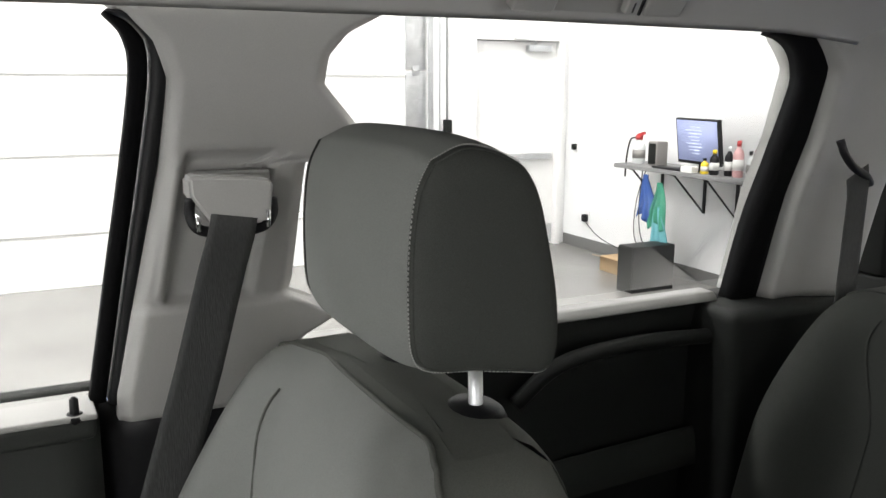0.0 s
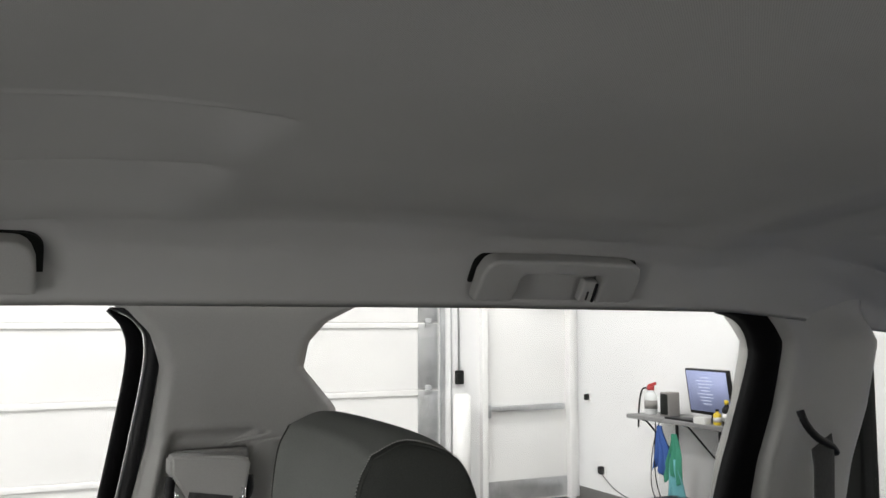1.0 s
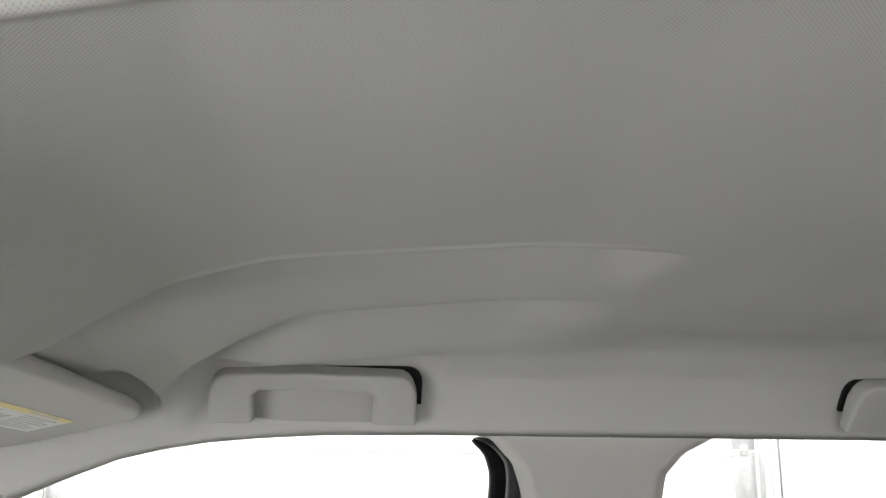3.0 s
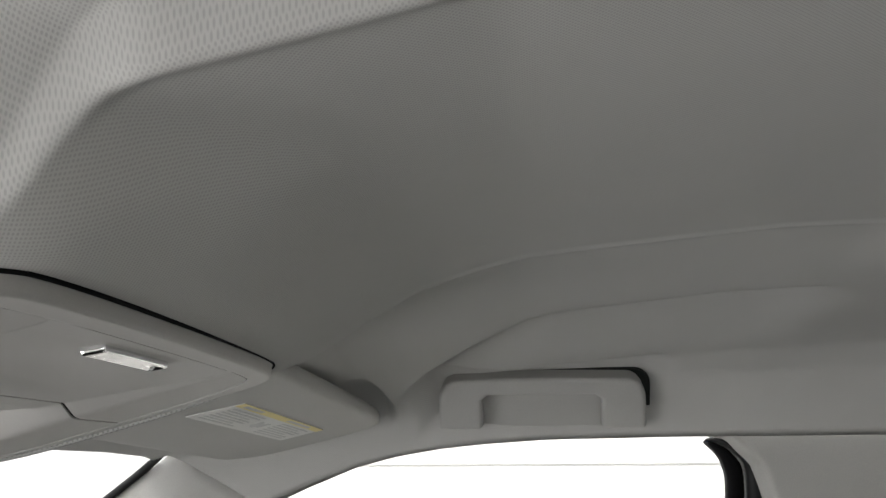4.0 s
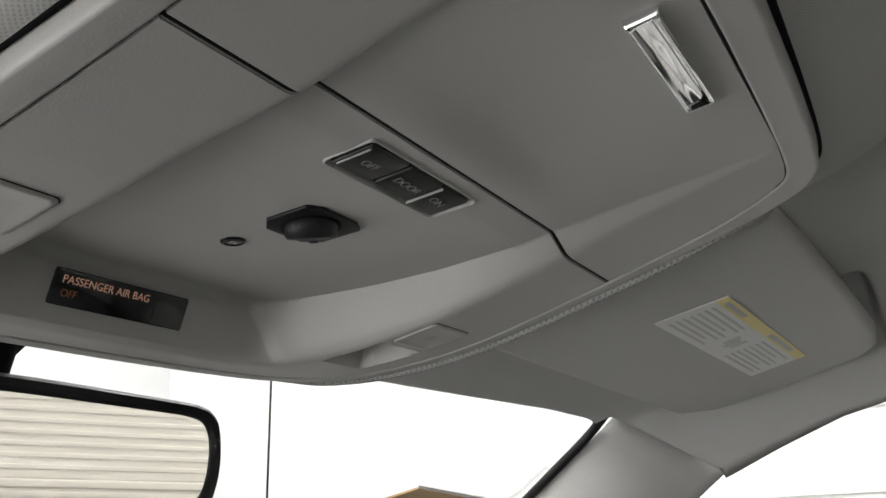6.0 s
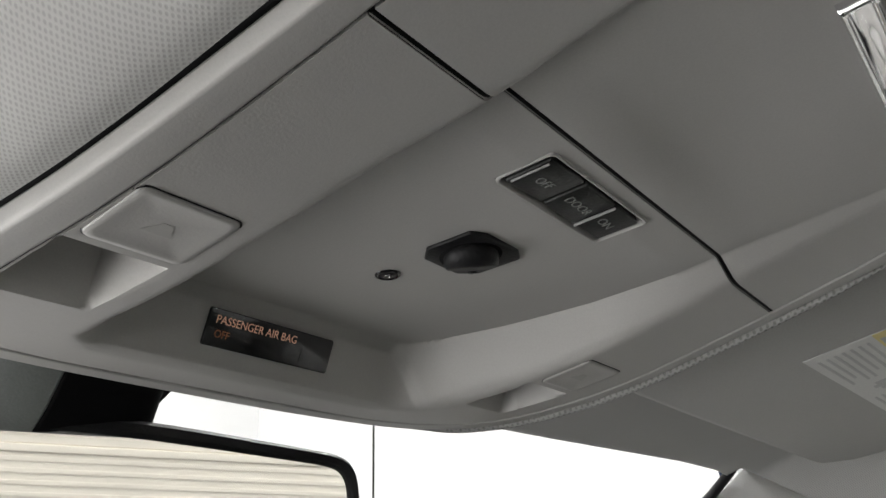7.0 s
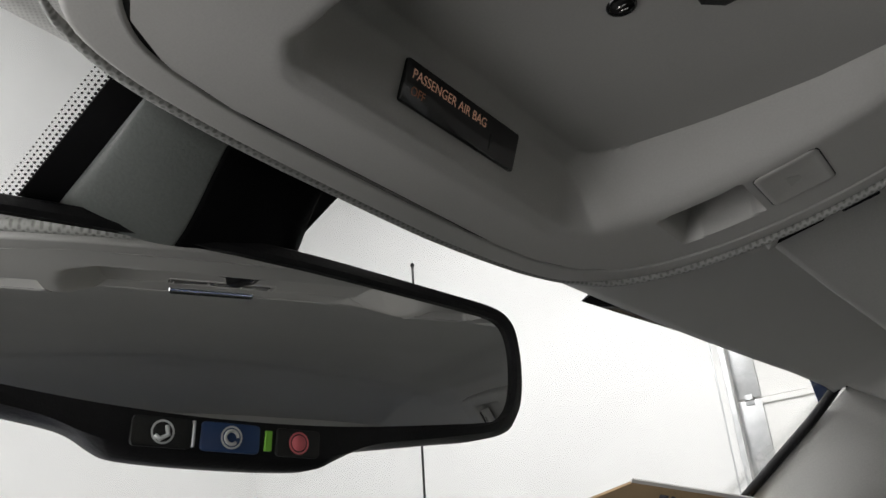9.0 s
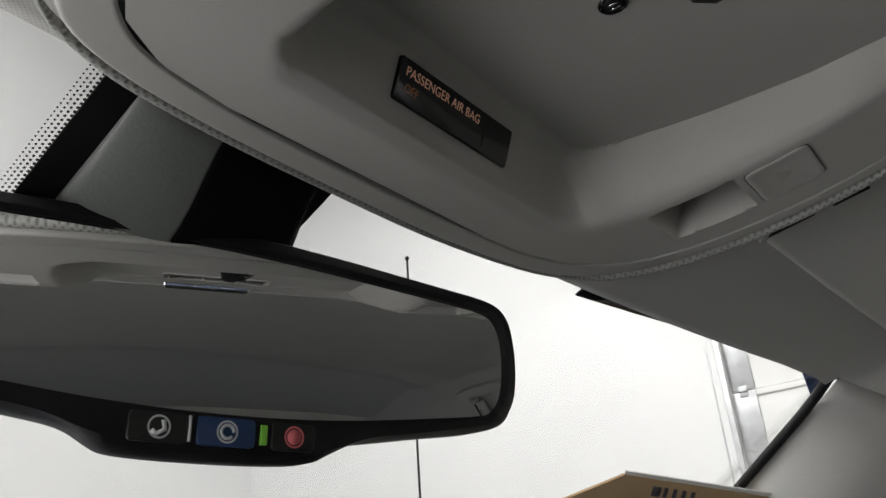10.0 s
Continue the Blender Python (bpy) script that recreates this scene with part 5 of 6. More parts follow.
def seat_back(parent, at, cx, w, ztop, yc, lean, th, bolster=0.04, bottom=0.62, cloth=M_SEAT, cover=M_SEATTOP):
    """Seat back as a grey front cushion and a darker side and back cover, parted by a welt."""
    levels = []
    for i in range(30):
        u = i / 29
        z = bottom + (ztop - bottom) * (1 - (1 - u) ** 1.6)
        k = (z - bottom) / (ztop - bottom)
        sh = max(0.0, 1 - max(0.0, (k - 0.55) / 0.45) ** 2.6)
        hx = w * (0.62 + 0.38 * sh ** 0.5)
        top = max(0.0, 1 - max(0.0, (k - 0.80) / 0.20) ** 3)
        hy = th * (0.30 + 0.70 * top ** 0.5)
        levels.append((z, yc + lean * (ztop - z), hx, hy))
    n = 72
    loops = [loop_section(cx, y, hx, hy, z, n, 3.0) for z, y, hx, hy in levels]
    # bolsters: the front face is hollowed in the middle
    for lp in loops:
        for p in lp:
            f = (p.y - sum(q.y for q in lp) / n)
            if f > 0:
                p.y += bolster * (1 + 0.7 * smooth01((ztop - 0.05 - p.z) / 0.16)) * smooth01((abs(p.x - cx) / w - 0.40) / 0.35)

    def on(j, q):
        """A point of the shell: j round the section, q up the levels."""
        i, k = math.floor(j), min(math.floor(q), len(loops) - 2)
        a, b = (lp[i % n].lerp(lp[(i + 1) % n], j - i) for lp in (loops[k], loops[k + 1]))
        return a.lerp(b, q - k)

    # the front cloth ends in a welt round the upper edge; top, sides and back are one cover
    last = len(loops) - 1
    js = [-7 + k * (n / 2 + 14) / 60 for k in range(61)]
    ends = [last - 0.9 - 2.6 * smooth01((abs(j - n / 4) - 12) / 7) - 8 * smooth01((abs(j - n / 4) - 17) / 8) for j in js]
    front = [[on(j, e * k / 32) for j, e in zip(js, ends)] for k in range(33)]
    fb = cpart("backrest", grid(front), cloth, parent=parent, at=at)
    bm = grid([[on(j, e + (last - e) * k / 5) for j, e in zip(js, ends)] for k in range(6)])
    grid([[on(n / 2 + 7 + k * (n / 2 - 14) / 40, q) for k in range(41)] for q in range(last + 1)], bm)
    cap(bm, loops[-1])
    cpart("backrest_cover", bm, cover, "charcoal side and back cover", parent, at=at)
    for line in (front[-1], [r[0] for r in front], [r[-1] for r in front]):
        cpart("welt", tube(line, 0.0024, 8), cover, parent=fb, at=at)
    # seams between the middle panel and the side bolsters
    for s in (-1, 1):
        line = [on(n / 4 + s * (n / 4 - 12.5 - 3 * smooth01((24.5 - q) / 9)), q) for q in spread([(24.5, 3, 30)])]
        cpart("bolster_seam", tube(line, 0.0016, 8), cover, parent=fb, at=at)
    return fb


def front_seat(cx):
    at = Matrix.Translation((cx, 0.1, 0.55))
    s = empty("front_seat", at, "grey cloth front seat with charcoal sides and a headrest", "car seat", "front seats")
    seat_back(s, at, cx, 0.25, 1.284, -0.035, 0.25, 0.082)
    b = box(0.48, 0.50, 0.16, pose(cx, 0.32, 0.80, 6, 0, 0), 0.05, 4)
    cpart("seat_cushion", b, M_SEAT, parent=s, at=at)
    cpart("seat_base", box(0.42, 0.44, 0.18, pose(cx, 0.30, 0.64), 0.02), M_BLACK, parent=s, at=at)
    head_restraint(s, at, cx, 0.122)
    for px in (-0.072, 0.072):
        post = cpart("headrest_post", tube([(cx + px, -0.060, 1.22), (cx + px, -0.057, 1.335)], 0.0058, 14), M_STEEL, "bright steel headrest post", s, at=at)
        b = cyl(0.033, 0.010, Matrix.Translation((cx + px, -0.058, 1.2815)) @ Matrix.Diagonal((1.0, 0.72, 1, 1)), 28, 0.026, 0.003)
        cpart("post_collar", b, M_BLACK, "black post collar", post, at=at)
    return s


passenger = front_seat(0.387)
copy_thing(passenger, Matrix.Translation((-0.387, 0.1, 0.55)))

at = Matrix.Translation((0.33, -0.75, 0.55))
bench = empty("bench_seat", at, "dark grey cloth bench seat in the rear", "car seat")
for cx in (0.36, -0.36):
    seat_back(bench, at, cx, 0.27, 1.25, -0.86, 0.28, 0.085, cloth=M_SEATDARK, cover=M_SEATDARK)
cpart("seat_cushion", box(1.2, 0.48, 0.16, pose(0, -0.55, 0.82, 6, 0, 0), 0.05, 4), M_SEATDARK, parent=bench, at=at)
cpart("seat_base", box(1.1, 0.4, 0.20, pose(0, -0.58, 0.65), 0.02), M_BLACK, parent=bench, at=at)

for sx in (-1, 1):
    tpart("quarter_panel", box(0.12, 0.42, 0.73, pose(sx * 0.722, -0.90, 0.83), 0.02, 3), M_DARK, "dark lower side trim")

# ---------------------------------------------------------------- belts


def strap(points, width, across, name, parent, at, thick=0.0016):
    """Flat webbing along points; across: the direction of its width."""
    rows = []
    for p in points:
        p, a = Vector(p), Vector(across).normalized()
        rows.append([p + a * width * (k / 6 - 0.5) for k in range(7)])
    bm = slab(rows, lambda q: q + Vector((thick, 0, 0)))
    return cpart(name, bm, M_WEB, parent=parent, at=at)


at = Matrix.Translation((0.64, 0.05, 1.42))
belt = empty("seat_belt", at, "black front seat belt hanging from a grey pillar guide", "seat belt", "seat belts")
# slanted guide cover
cov = [(0.096, 1.4375), (0.090, 1.4395), (0.02, 1.4365), (0.006, 1.433), (0.004, 1.427), (0.012, 1.397), (0.020, 1.391), (0.070, 1.3895), (0.076, 1.392), (0.0955, 1.420)]
bm = bmesh.new()
f = bm.faces.new([bm.verts.new((0.660, y, z)) for y, z in cov])
r = bmesh.ops.extrude_face_region(bm, geom=[f])
for v in (v for v in r["geom"] if isinstance(v, bmesh.types.BMVert)):
    k = smooth01((1.44 - v.co.z) / 0.05)
    v.co.x = 0.638 - 0.016 * k
    v.co.y = 0.05 + (v.co.y - 0.05) * 0.93
    v.co.z -= 0.002
bmesh.ops.recalc_face_normals(bm, faces=bm.faces)
bmesh.ops.bevel(bm, geom=[e for e in bm.edges if e.calc_face_angle(0) > 0.6], offset=0.003, segments=3, affect="EDGES")
sharp(cpart("guide_cover", bm, M_TRIM, "grey plastic guide cover", belt, at=at), 40)
cpart("guide_loop", tube(curve([(0.640, 0.092, 1.415), (0.634, 0.094, 1.398), (0.630, 0.084, 1.384), (0.628, 0.05, 1.381), (0.630, 0.022, 1.384), (0.634, 0.010, 1.396), (0.640, 0.008, 1.412)], 30), 0.0055, 10), M_BLACK, "black belt loop", belt, at=at)
for y in (0.0885, 0.0165):
    cpart("loop_clip", tube([(0.626, y, 1.402), (0.6235, y * 0.97 + 0.0015, 1.384)], 0.0026, 8), M_CHROME, "bright metal clip", belt, at=at)
cpart("slider_base", box(0.012, 0.085, 0.05, pose(0.668, 0.045, 1.415), 0.004), M_TRIM, parent=belt, at=at)
strap([(0.622, 0.052, 1.398), (0.617, 0.057, 1.380), (0.612, 0.068, 1.35), (0.600, 0.099, 1.25), (0.588, 0.143, 1.12), (0.572, 0.192, 0.97), (0.56, 0.228, 0.86)], 0.047, (0, 1, 0.16), "webbing", belt, at)

at = Matrix.Translation((0.61, -0.84, 1.42))
rbelt = empty("seat_belt", at, "black rear seat belt coming out of the pillar trim", "seat belt", "seat belts")
cpart("guide_lip", tube(curve([(0.603, -0.806, 1.452), (0.598, -0.812, 1.432), (0.596, -0.832, 1.412), (0.598, -0.862, 1.398), (0.606, -0.882, 1.386)], 20), 0.006, 10), M_BLACK, "black curved belt slot", rbelt, at=at)
strap([(0.600, -0.846, 1.405), (0.594, -0.843, 1.38), (0.588, -0.832, 1.30), (0.582, -0.82, 1.20), (0.575, -0.805, 1.08)], 0.048, (0, 1, -0.5), "webbing", rbelt, at)

# ---------------------------------------------------------------- behind the windscreen
M_CARD = material("cardboard", (0.42, 0.29, 0.16), 0.85, grain=0.08, grain_scale=160, bump=0.3, blotch=0.06, stretch=(1, 6, 1))
a, b = Vector((0.5145, 0.9165, 1.5275)), Vector((0.590, 0.846, 1.506))
down = Vector((0.10, 0.11, -0.115)).normalized()
side = (b - a).normalized()
nn = side.cross(down).normalized()
cm = Matrix(((side.x, down.x, nn.x, a.x), (side.y, down.y, nn.y, a.y), (side.z, down.z, nn.z, a.z), (0, 0, 0, 1)))
card = empty("cardboard_sheet", Matrix.Translation(a), "brown cardboard sheet with pen strokes behind the windscreen", "cardboard")
CARD_AT = Matrix.Translation(a)
L = (b - a).length
cpart("board", prism([(-0.004, 0.0), (L + 0.03, 0.0), (L + 0.03, 0.20), (-0.06, 0.20), (-0.06, 0.045)], 0.003, cm, 0.0006), M_CARD, parent=card, at=CARD_AT, smooth=False)
cpart("paper_edge", prism([(-0.004, -0.004), (L + 0.03, -0.004), (L + 0.03, 0.001), (-0.004, 0.001)], 0.0015, cm @ pose(0, 0, 0.0008)), M_LABEL, "white paper edge", card, at=CARD_AT, smooth=False)
M_PEN = material("pen_ink", (0.05, 0.05, 0.06), 0.6)
for k in range(5):
    cpart("pen_stroke", box(0.0035 if k else 0.008, 0.011, 0.0006, cm @ pose(0.028 + 0.0085 * k, 0.013, -0.0002)), M_PEN, parent=card, at=CARD_AT)
aerial = bmesh.new()
tip, foot = Vector((0.728, 1.292, 1.907)), Vector((0.745, 1.330, 1.02))
tube([foot, foot.lerp(tip, 0.5), tip], 0.0016, 8, aerial)
tube([tip - Vector((0, 0, 0.003)), tip, tip + Vector((0, 0, 0.003))], 0.003, 8, aerial, [0.002, 0.0034, 0.002])
tube([foot, foot + Vector((0, 0, 0.05))], 0.008, 10, aerial, [0.012, 0.004])
tpart("aerial", aerial, M_BLACK, "thin black radio aerial on the wing")
wing = [[(x, y, 1.02 - 0.10 * (y - 1.2) - 0.35 * max(0, abs(x) - 0.72)) for x in spread([(-0.95, 0.95, 20)])] for y in spread([(1.1, 2.4, 14)])]
tpart("bonnet", slab(wing, lambda p: p + Vector((0, 0, -0.05))), M_PAINT, "blue painted bonnet and wings")
for sx in (-1, 1):
    rows = [[(sx * (0.86 + 0.06 * math.sin(math.pi * (z - 0.3) / 0.85)), y, z) for y in spread([(1.16, 2.38, 10)]) ] for z in spread([(0.62, 0.955, 6)])]
    tpart("wing", slab(rows, lambda p: p + Vector((-sx * 0.04, 0, 0))), M_PAINT, "blue painted front wing")
tpart("grille", box(1.62, 0.06, 0.34, pose(0, 2.37, 0.70), 0.03, 3), M_BLACK, "black front grille")
tpart("front_bumper", box(1.78, 0.14, 0.22, pose(0, 2.40, 0.42), 0.05, 4), M_PAINT, "blue painted front bumper")
bed = bmesh.new()
for s in (-1, 1):
    box(0.10, 1.6, 0.52, pose(s * 0.86, -1.95, 0.82), 0.02, bm=bed)
box(1.8, 0.06, 0.52, pose(0, -2.74, 0.82), 0.02, bm=bed)
box(1.8, 1.6, 0.06, pose(0, -1.95, 0.56), 0.0, bm=bed)
tpart("cargo_bed", bed, M_PAINT, "blue painted cargo bed")
under = bmesh.new()
box(1.6, 4.9, 0.22, pose(0, -0.2, 0.38), 0.02, bm=under)
for x in (-0.8, 0.8):
    box(0.16, 1.0, 0.18, pose(x, 0.5, 0.44), 0.02, bm=under)
tpart("underbody", under, M_BLACK, "black underbody frame")
for x in (-0.80, 0.80):
    for y in (-1.95, 1.75):
        w = tpart("wheel", cyl(0.36, 0.24, pose(x, y, Z0 + 0.36, 0, 90, 0), 40, None, 0.03), M_RUBBER, "black tyre")
        tpart("rim", cyl(0.22, 0.25, pose(x, y, Z0 + 0.36, 0, 90, 0), 28, None, 0.01), M_STEEL, parent=w)

# ---------------------------------------------------------------- entry door and wall fittings
at = Matrix.Translation((7.1, (ED_Y0 + ED_Y1) / 2, Z0))
ed = empty("door_3", at, "white steel entry door with a panic bar and closer, shut", "door", kind="structure")
cy, wd, ht = (ED_Y0 + ED_Y1) / 2, ED_Y1 - ED_Y0, ED_TOP - Z0
cpart("leaf", box(0.045, wd - 0.02, ht - 0.015, pose(7.135, cy, Z0 + ht / 2), 0.003), M_DOORPAINT, parent=ed, at=at)
for y in (ED_Y0, ED_Y1):
    cpart("jamb", box(0.10, 0.06, ht + 0.06, pose(7.09, y, Z0 + ht / 2 + 0.03), 0.004), M_DOORPAINT, parent=ed, at=at)
cpart("head_jamb", box(0.10, wd - 0.062, 0.06, pose(7.09, cy, ED_TOP + 0.03), 0.004), M_DOORPAINT, parent=ed, at=at)
bar = box(0.05, wd - 0.09, 0.055, pose(7.075, cy + 0.04, Z0 + 0.915), 0.008)
bb = cpart("panic_bar", bar, M_STEEL, "brushed steel panic bar", ed, at=at)
cpart("bar_end", box(0.07, 0.06, 0.13, pose(7.08, ED_Y1 - 0.04, Z0 + 0.895), 0.006), M_STEEL, parent=bb, at=at)
cl_ = cpart("door_closer", box(0.07, 0.26, 0.065, pose(7.08, ED_Y0 + 0.25, ED_TOP - 0.07), 0.008), M_STEEL, "grey door closer", ed, at=at)
cpart("closer_arm", tube([(7.05, ED_Y0 + 0.30, ED_TOP - 0.03), (6.93, ED_Y0 + 0.42, ED_TOP + 0.0), (7.06, ED_Y0 + 0.58, ED_TOP + 0.02)], 0.008, 8), M_STEEL, parent=cl_, at=at)
cpart("kick_plate", box(0.004, wd - 0.06, 0.19, pose(7.110, cy, Z0 + 0.12), 0.001), M_STEEL, "scuffed steel kick plate", ed, at=at)
M_BASE = material("grey_baseboard", (0.16, 0.16, 0.155), 0.6, grain=0.1, grain_scale=60)
bbm = box(4.36, 0.012, 0.11, pose(4.9, WALL_S + 0.006, Z0 + 0.055), 0.002)
tagged(link("baseboard", bbm, M_BASE), "dark grey rubber baseboard", "baseboard", kind="structure")
pipe = empty("conduit", pose(7.07, -3.52, 1.3), "thin steel conduit with a switch box on the wall", "conduit")
P_AT = Matrix.Translation((7.07, -3.52, 1.3))
cpart("pipe", tube([(7.075, -3.475, 1.16), (7.075, -3.45, 4.6)], 0.010, 8), M_STEEL, parent=pipe, at=P_AT)
cpart("switch_box", box(0.06, 0.07, 0.13, pose(7.065, -3.475, 1.10), 0.006), M_DARK, "dark switch box", pipe, at=P_AT)
bol = empty("guard_post", pose(7.0, -3.44, Z0), "white wall guard post beside the door track", "post")
B_AT = Matrix.Translation((7.0, -3.44, Z0))
cpart("post", cyl(0.085, 1.08, pose(6.99, -3.46, Z0 + 0.54), 24, None, 0.02), M_DOORPAINT, parent=bol, at=B_AT)


def wall_box(name, x, z, w, h, label, cat, mat):
    """A small fitting on the south wall."""
    t = empty(name, pose(x, WALL_S, z), label, cat)
    part("plate", box(w, 0.012, h, pose(0, 0.006, 0), 0.002), M_DOORPAINT, t)
    part("body", box(w * 0.62, 0.05, h * 0.6, pose(0, 0.035, 0), 0.006), mat, t)
    return t


wall_box("wall_socket", 6.68, 0.19, 0.08, 0.12, "white wall socket with a black plug", "wall socket", M_BLACK)
wall_box("light_switch", 6.90, 0.88, 0.05, 0.10, "small dark switch on the white wall", "switch", M_DARK)

# ---------------------------------------------------------------- wall shelf and what stands on it
M_SHELF = material("grey_shelf_board", (0.20, 0.20, 0.20), 0.5, grain=0.12, grain_scale=60, blotch=0.08)
SH_Z = 0.815
shelf = empty("wall_shelf", pose(4.9, WALL_S, SH_Z), "long grey wall shelf on black steel brackets", "shelf")
S_AT = Matrix.Translation((4.9, WALL_S, SH_Z))
cpart("board", box(2.0, 0.42, 0.035, pose(4.755, WALL_S + 0.215, SH_Z), 0.004), M_SHELF, parent=shelf, at=S_AT)
for x in (5.60, 5.08, 4.72, 4.36):
    b = box(0.03, 0.012, 0.34, pose(x, WALL_S + 0.008, SH_Z - 0.19), 0.002)
    box(0.03, 0.36, 0.012, pose(x, WALL_S + 0.19, SH_Z - 0.025), 0.002, bm=b)
    tube([(x, WALL_S + 0.015, SH_Z - 0.35), (x, WALL_S + 0.34, SH_Z - 0.03)], 0.008, 8, b)
    cpart("bracket", b, M_BLACK, "black steel bracket", shelf, at=S_AT)
TOP = SH_Z + 0.0175
screen = empty("monitor", pose(4.95, WALL_S + 0.2, TOP), "black computer monitor with a lit blue-grey screen", "monitor")
mm = pose(4.912, -4.63, TOP - 0.02, -8, 0, -4)
MON_AT = Matrix.Translation((4.95, WALL_S + 0.2, TOP))
cpart("bezel", box(0.51, 0.035, 0.36, mm @ pose(0, 0, 0.255), 0.006), M_BLACK, parent=screen, at=MON_AT)
M_SCREEN = glow("lit_screen", (0.22, 0.25, 0.40), 0.75)
pan = cpart("display", box(0.475, 0.004, 0.32, mm @ pose(0, 0.0195, 0.262)), M_SCREEN, "lit blue-grey display", screen, at=MON_AT)
M_ROWS = glow("screen_rows", (0.42, 0.46, 0.58), 0.8)
for k in range(9):
    cpart("text_bar", box(0.10 + 0.03 * (k * 7 % 4), 0.002, 0.008, mm @ pose(0.02 + 0.015 * (k % 2), 0.0225, 0.37 - 0.026 * k)), M_ROWS, parent=pan, at=MON_AT)
cpart("stand", box(0.06, 0.03, 0.12, mm @ pose(0, -0.02, 0.07), 0.004), M_BLACK, parent=screen, at=MON_AT)
cpart("foot", box(0.26, 0.17, 0.015, pose(4.94, -4.64, TOP + 0.0075), 0.004), M_BLACK, parent=screen, at=MON_AT)

kb = empty("keyboard", pose(5.10, -4.50, TOP), "flat black keyboard on the shelf", "keyboard")
part("body", box(0.36, 0.12, 0.018, pose(0, 0, 0.009), 0.004), M_BLACK, kb)
sp = empty("speaker", pose(5.42, -4.62, TOP), "grey desk speaker on the shelf", "speaker")
M_GREY = material("grey_plastic", (0.22, 0.21, 0.20), 0.5, grain=0.08, grain_scale=200)
part("cabinet", box(0.11, 0.12, 0.20, pose(0, 0, 0.10), 0.008), M_GREY, sp)
part("grille", box(0.09, 0.006, 0.17, pose(0, 0.062, 0.10), 0.003), M_DARK, sp)


def bottle(name, x, y, r, h, mat, capmat, label, neck=0.4, z=TOP):
    t = empty(name, pose(x, y, z), label, "bottle")
    b = bmesh.new()
    prof = [(r * 0.9, 0), (r, 0.01), (r, h * 0.62), (r * 0.85, h * 0.70), (r * neck, h * 0.80), (r * neck, h * 0.86)]
    grid([[(q * math.cos(a * math.tau / 20), q * math.sin(a * math.tau / 20), k) for a in range(20)] for q, k in prof], b, closed=True)
    cap(b, [(prof[0][0] * math.cos(a * math.tau / 20), prof[0][0] * math.sin(a * math.tau / 20), 0) for a in range(20)])
    part("body", b, mat, t)
    part("cap", cyl(r * neck * 1.15, h * 0.16, pose(0, 0, h * 0.92), 18, None, 0.002), capmat, t)
    part("label_band", cyl(r * 1.015, h * 0.3, pose(0, 0, h * 0.34), 20), M_LABEL if mat is not M_WHITEP else M_GREY, t)
    return t


M_REDP = material("red_plastic", (0.45, 0.04, 0.04), 0.4)
M_YELP = material("yellow_plastic", (0.75, 0.55, 0.03), 0.4)
M_PINK = material("pink_plastic", (0.62, 0.36, 0.36), 0.35)
ext = bottle("fire_extinguisher", 5.64, -4.60, 0.055, 0.24, M_WHITEP, M_REDP, "white bottle with a red nozzle and black hose", 0.5)
part("hose", tube(curve([(0.02, 0, 0.22), (0.09, 0.02, 0.20), (0.11, 0.04, 0.06), (0.10, 0.06, -0.12)], 16), 0.008, 8), M_BLACK, ext)
part("handle", box(0.10, 0.02, 0.025, pose(-0.02, 0, 0.25, 0, 15, 0), 0.004), M_REDP, ext)
bottle("spray_bottle", 4.66, -4.52, 0.036, 0.19, M_BLACK, M_YELP, "black bottle with a yellow top")
bottle("spray_bottle", 4.74, -4.50, 0.03, 0.12, M_YELP, M_BLACK, "short yellow bottle with a black cap")
bottle("bottle", 4.55, -4.56, 0.034, 0.22, M_BLACK, M_WHITEP, "black and white bottle on the shelf")
bottle("bottle", 4.46, -4.56, 0.04, 0.27, M_PINK, M_REDP, "pink bottle with a red cap")
for k, x in enumerate((4.36, 4.28, 4.20, 4.12, 4.04)):
    bottle("bottle", x, -4.58 + 0.03 * (k % 2), 0.03, 0.20 + 0.015 * (k % 3), (M_WHITEP, M_GREY)[k % 2], (M_BLACK, M_REDP, M_BLACK)[k % 3], ("white", "grey")[k % 2] + " bottle in a row on the shelf")
bx = empty("small_box", pose(4.86, -4.46, TOP), "small white box on the shelf edge", "box")
part("carton", box(0.12, 0.07, 0.05, pose(0, 0, 0.025), 0.003), M_LABEL, bx)

# cloths hanging under the shelf
M_BLUEC = material("blue_cloth", (0.04, 0.10, 0.32), 0.9, grain=0.15, grain_scale=120, bump=0.4)
M_GREENC = material("green_cloth", (0.05, 0.26, 0.17), 0.9, grain=0.15, grain_scale=120, bump=0.4)
M_TEALC = material("teal_cloth", (0.16, 0.42, 0.46), 0.9, grain=0.15, grain_scale=120, bump=0.4)


def cloth(name, x, z0, z1, w0, w1, mat, label, seed):
    rnd = random.Random(seed)
    ph = rnd.random() * 6
    t = empty(name, pose(x, WALL_S + 0.40, z0), label, "cloth", "hanging cloths")
    rows = []
    for i in range(17):
        v = i / 16
        w = w0 + (w1 - w0) * math.sin(v * 1.7) ** 1.3
        rows.append([(w * (k / 16 - 0.5) + 0.02 * math.sin(5 * v + ph), 0.020 * math.sin(k * 1.1 + ph + 2 * v) * (0.4 + v), (z1 - z0) * v * (1 - 0.10 * math.sin(k * 0.5 + ph))) for k in range(17)])
    part("fabric", slab(rows, lambda p: p + Vector((0, 0.004, 0))), mat, t)
    return t


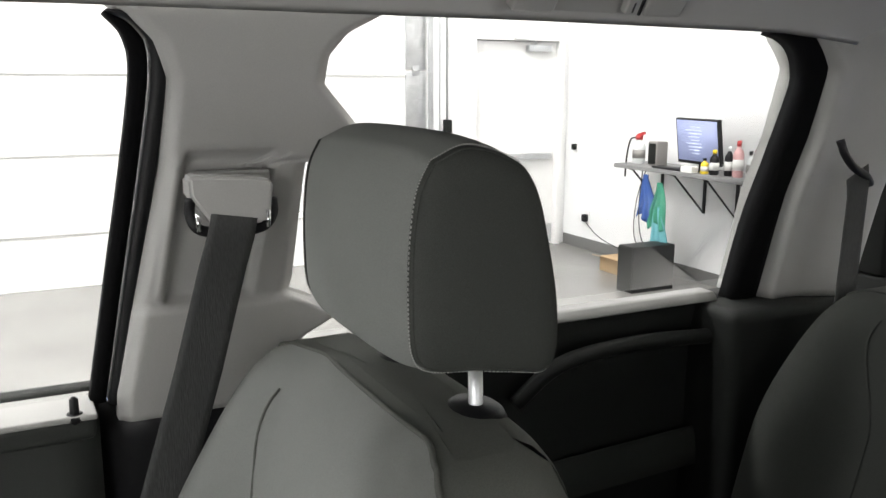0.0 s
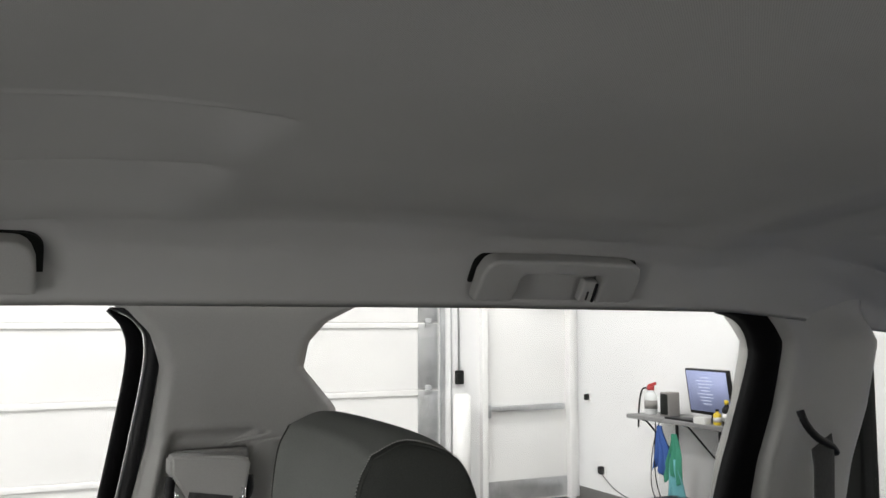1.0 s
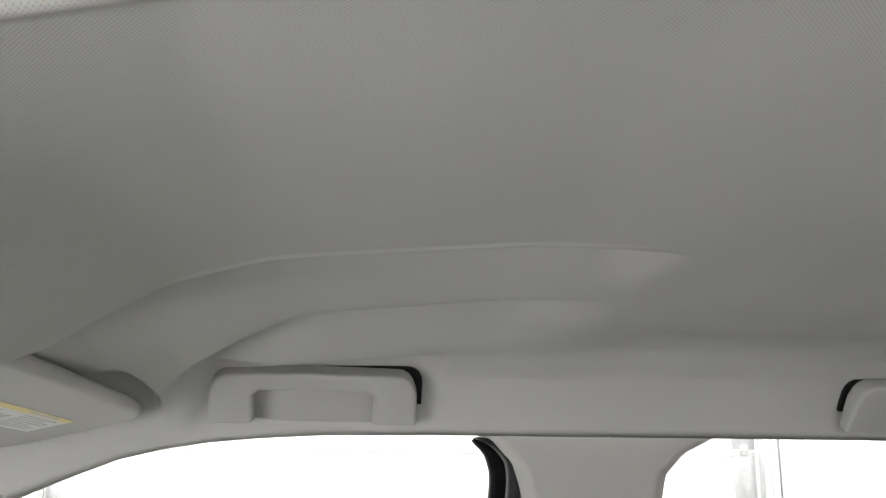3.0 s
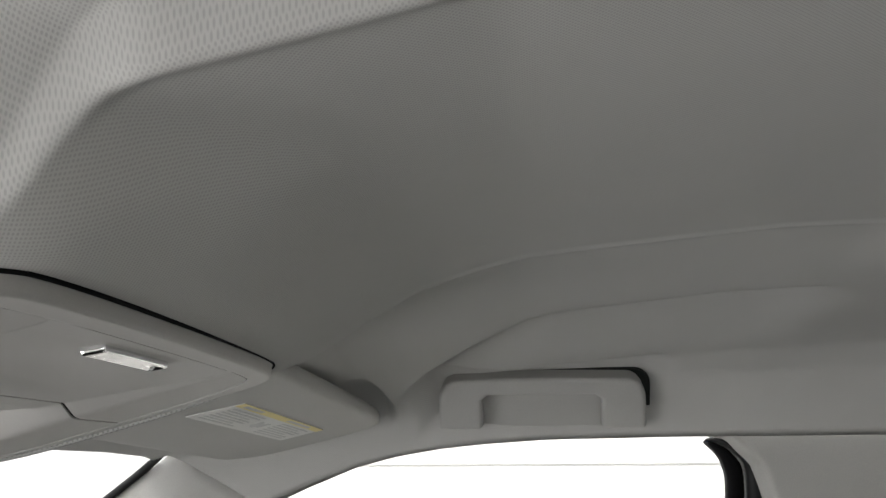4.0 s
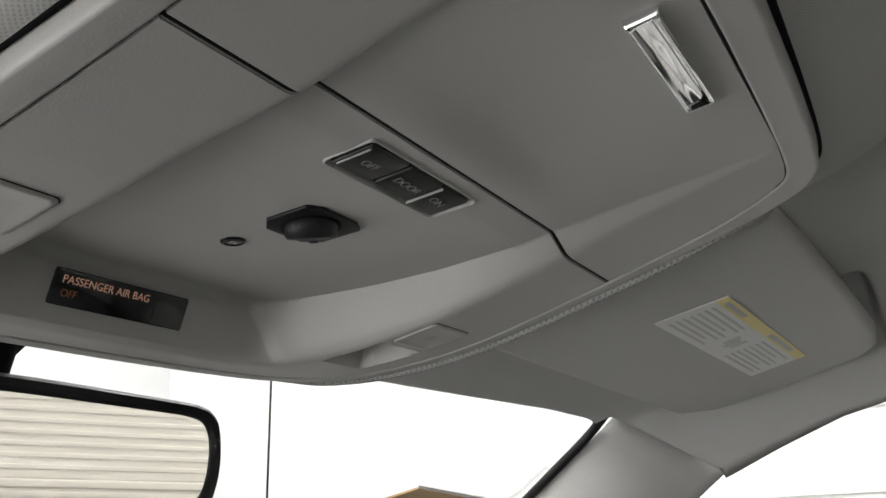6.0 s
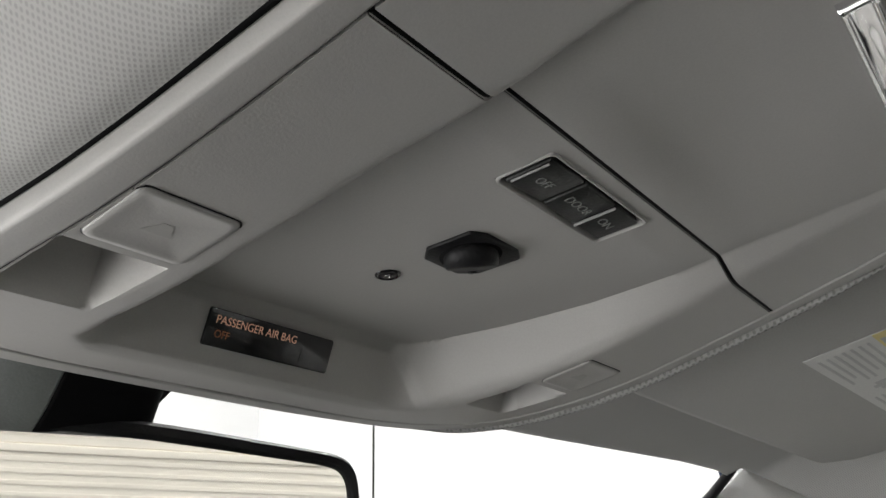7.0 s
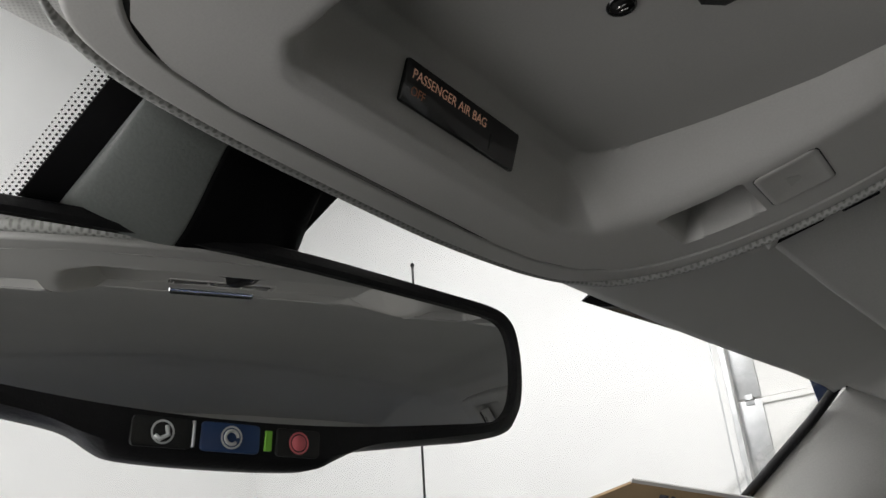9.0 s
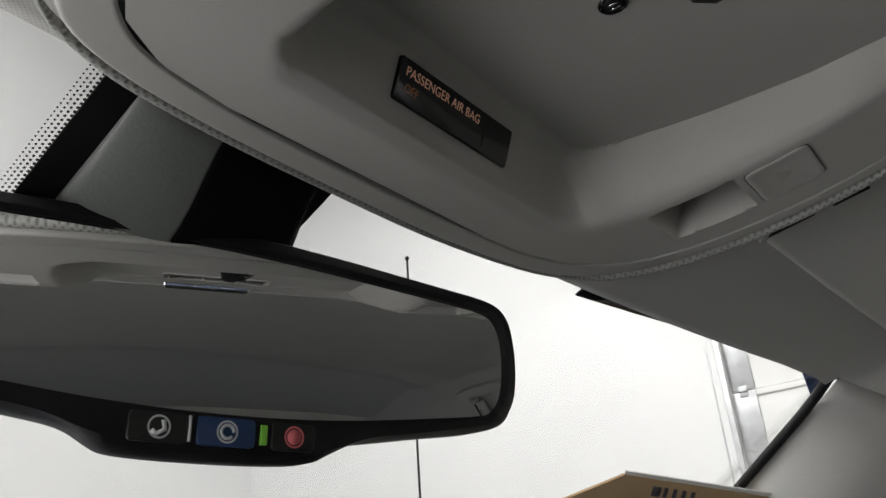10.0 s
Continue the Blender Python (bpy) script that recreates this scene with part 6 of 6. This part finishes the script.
cloth("cleaning_cloth", 5.33, 0.77, 0.40, 0.06, 0.19, M_BLUEC, "blue cleaning cloth hung from the shelf", 3)
cloth("cleaning_cloth", 5.19, 0.72, 0.36, 0.05, 0.20, M_GREENC, "green cleaning cloth hung from the shelf", 5)
cloth("cleaning_cloth", 5.17, 0.52, 0.10, 0.08, 0.19, M_TEALC, "pale teal cloth hanging below the green one", 8)

at = Matrix.Translation((5.1, -4.28, Z0))
pc = empty("computer_tower", at, "black desktop computer tower standing on the floor", "computer")
cpart("case", box(0.19, 0.42, 0.37, pose(5.10, -4.28, Z0 + 0.185), 0.006), M_BLACK, parent=pc, at=at)
cpart("front_panel", box(0.17, 0.012, 0.35, pose(5.10, -4.066, Z0 + 0.185), 0.004), M_DARK, parent=pc, at=at)
bx = empty("carton", pose(5.72, -4.50, Z0), "small brown cardboard box on the floor", "box")
part("box_body", box(0.26, 0.22, 0.13, pose(0, 0, 0.065), 0.004), M_CARD, bx)
part("flap", box(0.26, 0.10, 0.004, pose(0, 0.15, 0.135, 18, 0, 0)), M_CARD, bx)


def cable(name, pts, label):
    t = empty(name, Matrix.Translation(pts[0]), label, "cable", "cables")
    c_at = Matrix.Translation(pts[0])
    cpart("wire", tube(curve(pts, 28), 0.0045, 6), M_BLACK, parent=t, at=c_at)
    return t


cable("cable", [(5.70, WALL_S + 0.10, SH_Z - 0.02), (5.90, WALL_S + 0.04, 0.45), (5.88, WALL_S + 0.05, 0.10), (5.55, WALL_S + 0.10, 0.02), (5.25, -4.48, 0.05)], "thin black cable hanging from the shelf")
cable("cable", [(5.40, WALL_S + 0.40, SH_Z - 0.02), (5.40, WALL_S + 0.42, 0.45), (5.36, WALL_S + 0.40, 0.20), (5.20, -4.47, 0.10)], "black cable from shelf to computer")
cable("cable", [(6.70, WALL_S + 0.06, 0.20), (6.40, WALL_S + 0.06, 0.04), (5.9, WALL_S + 0.10, -0.02), (5.45, -4.5, 0.05), (5.22, -4.48, 0.12)], "black cable from wall socket to computer")
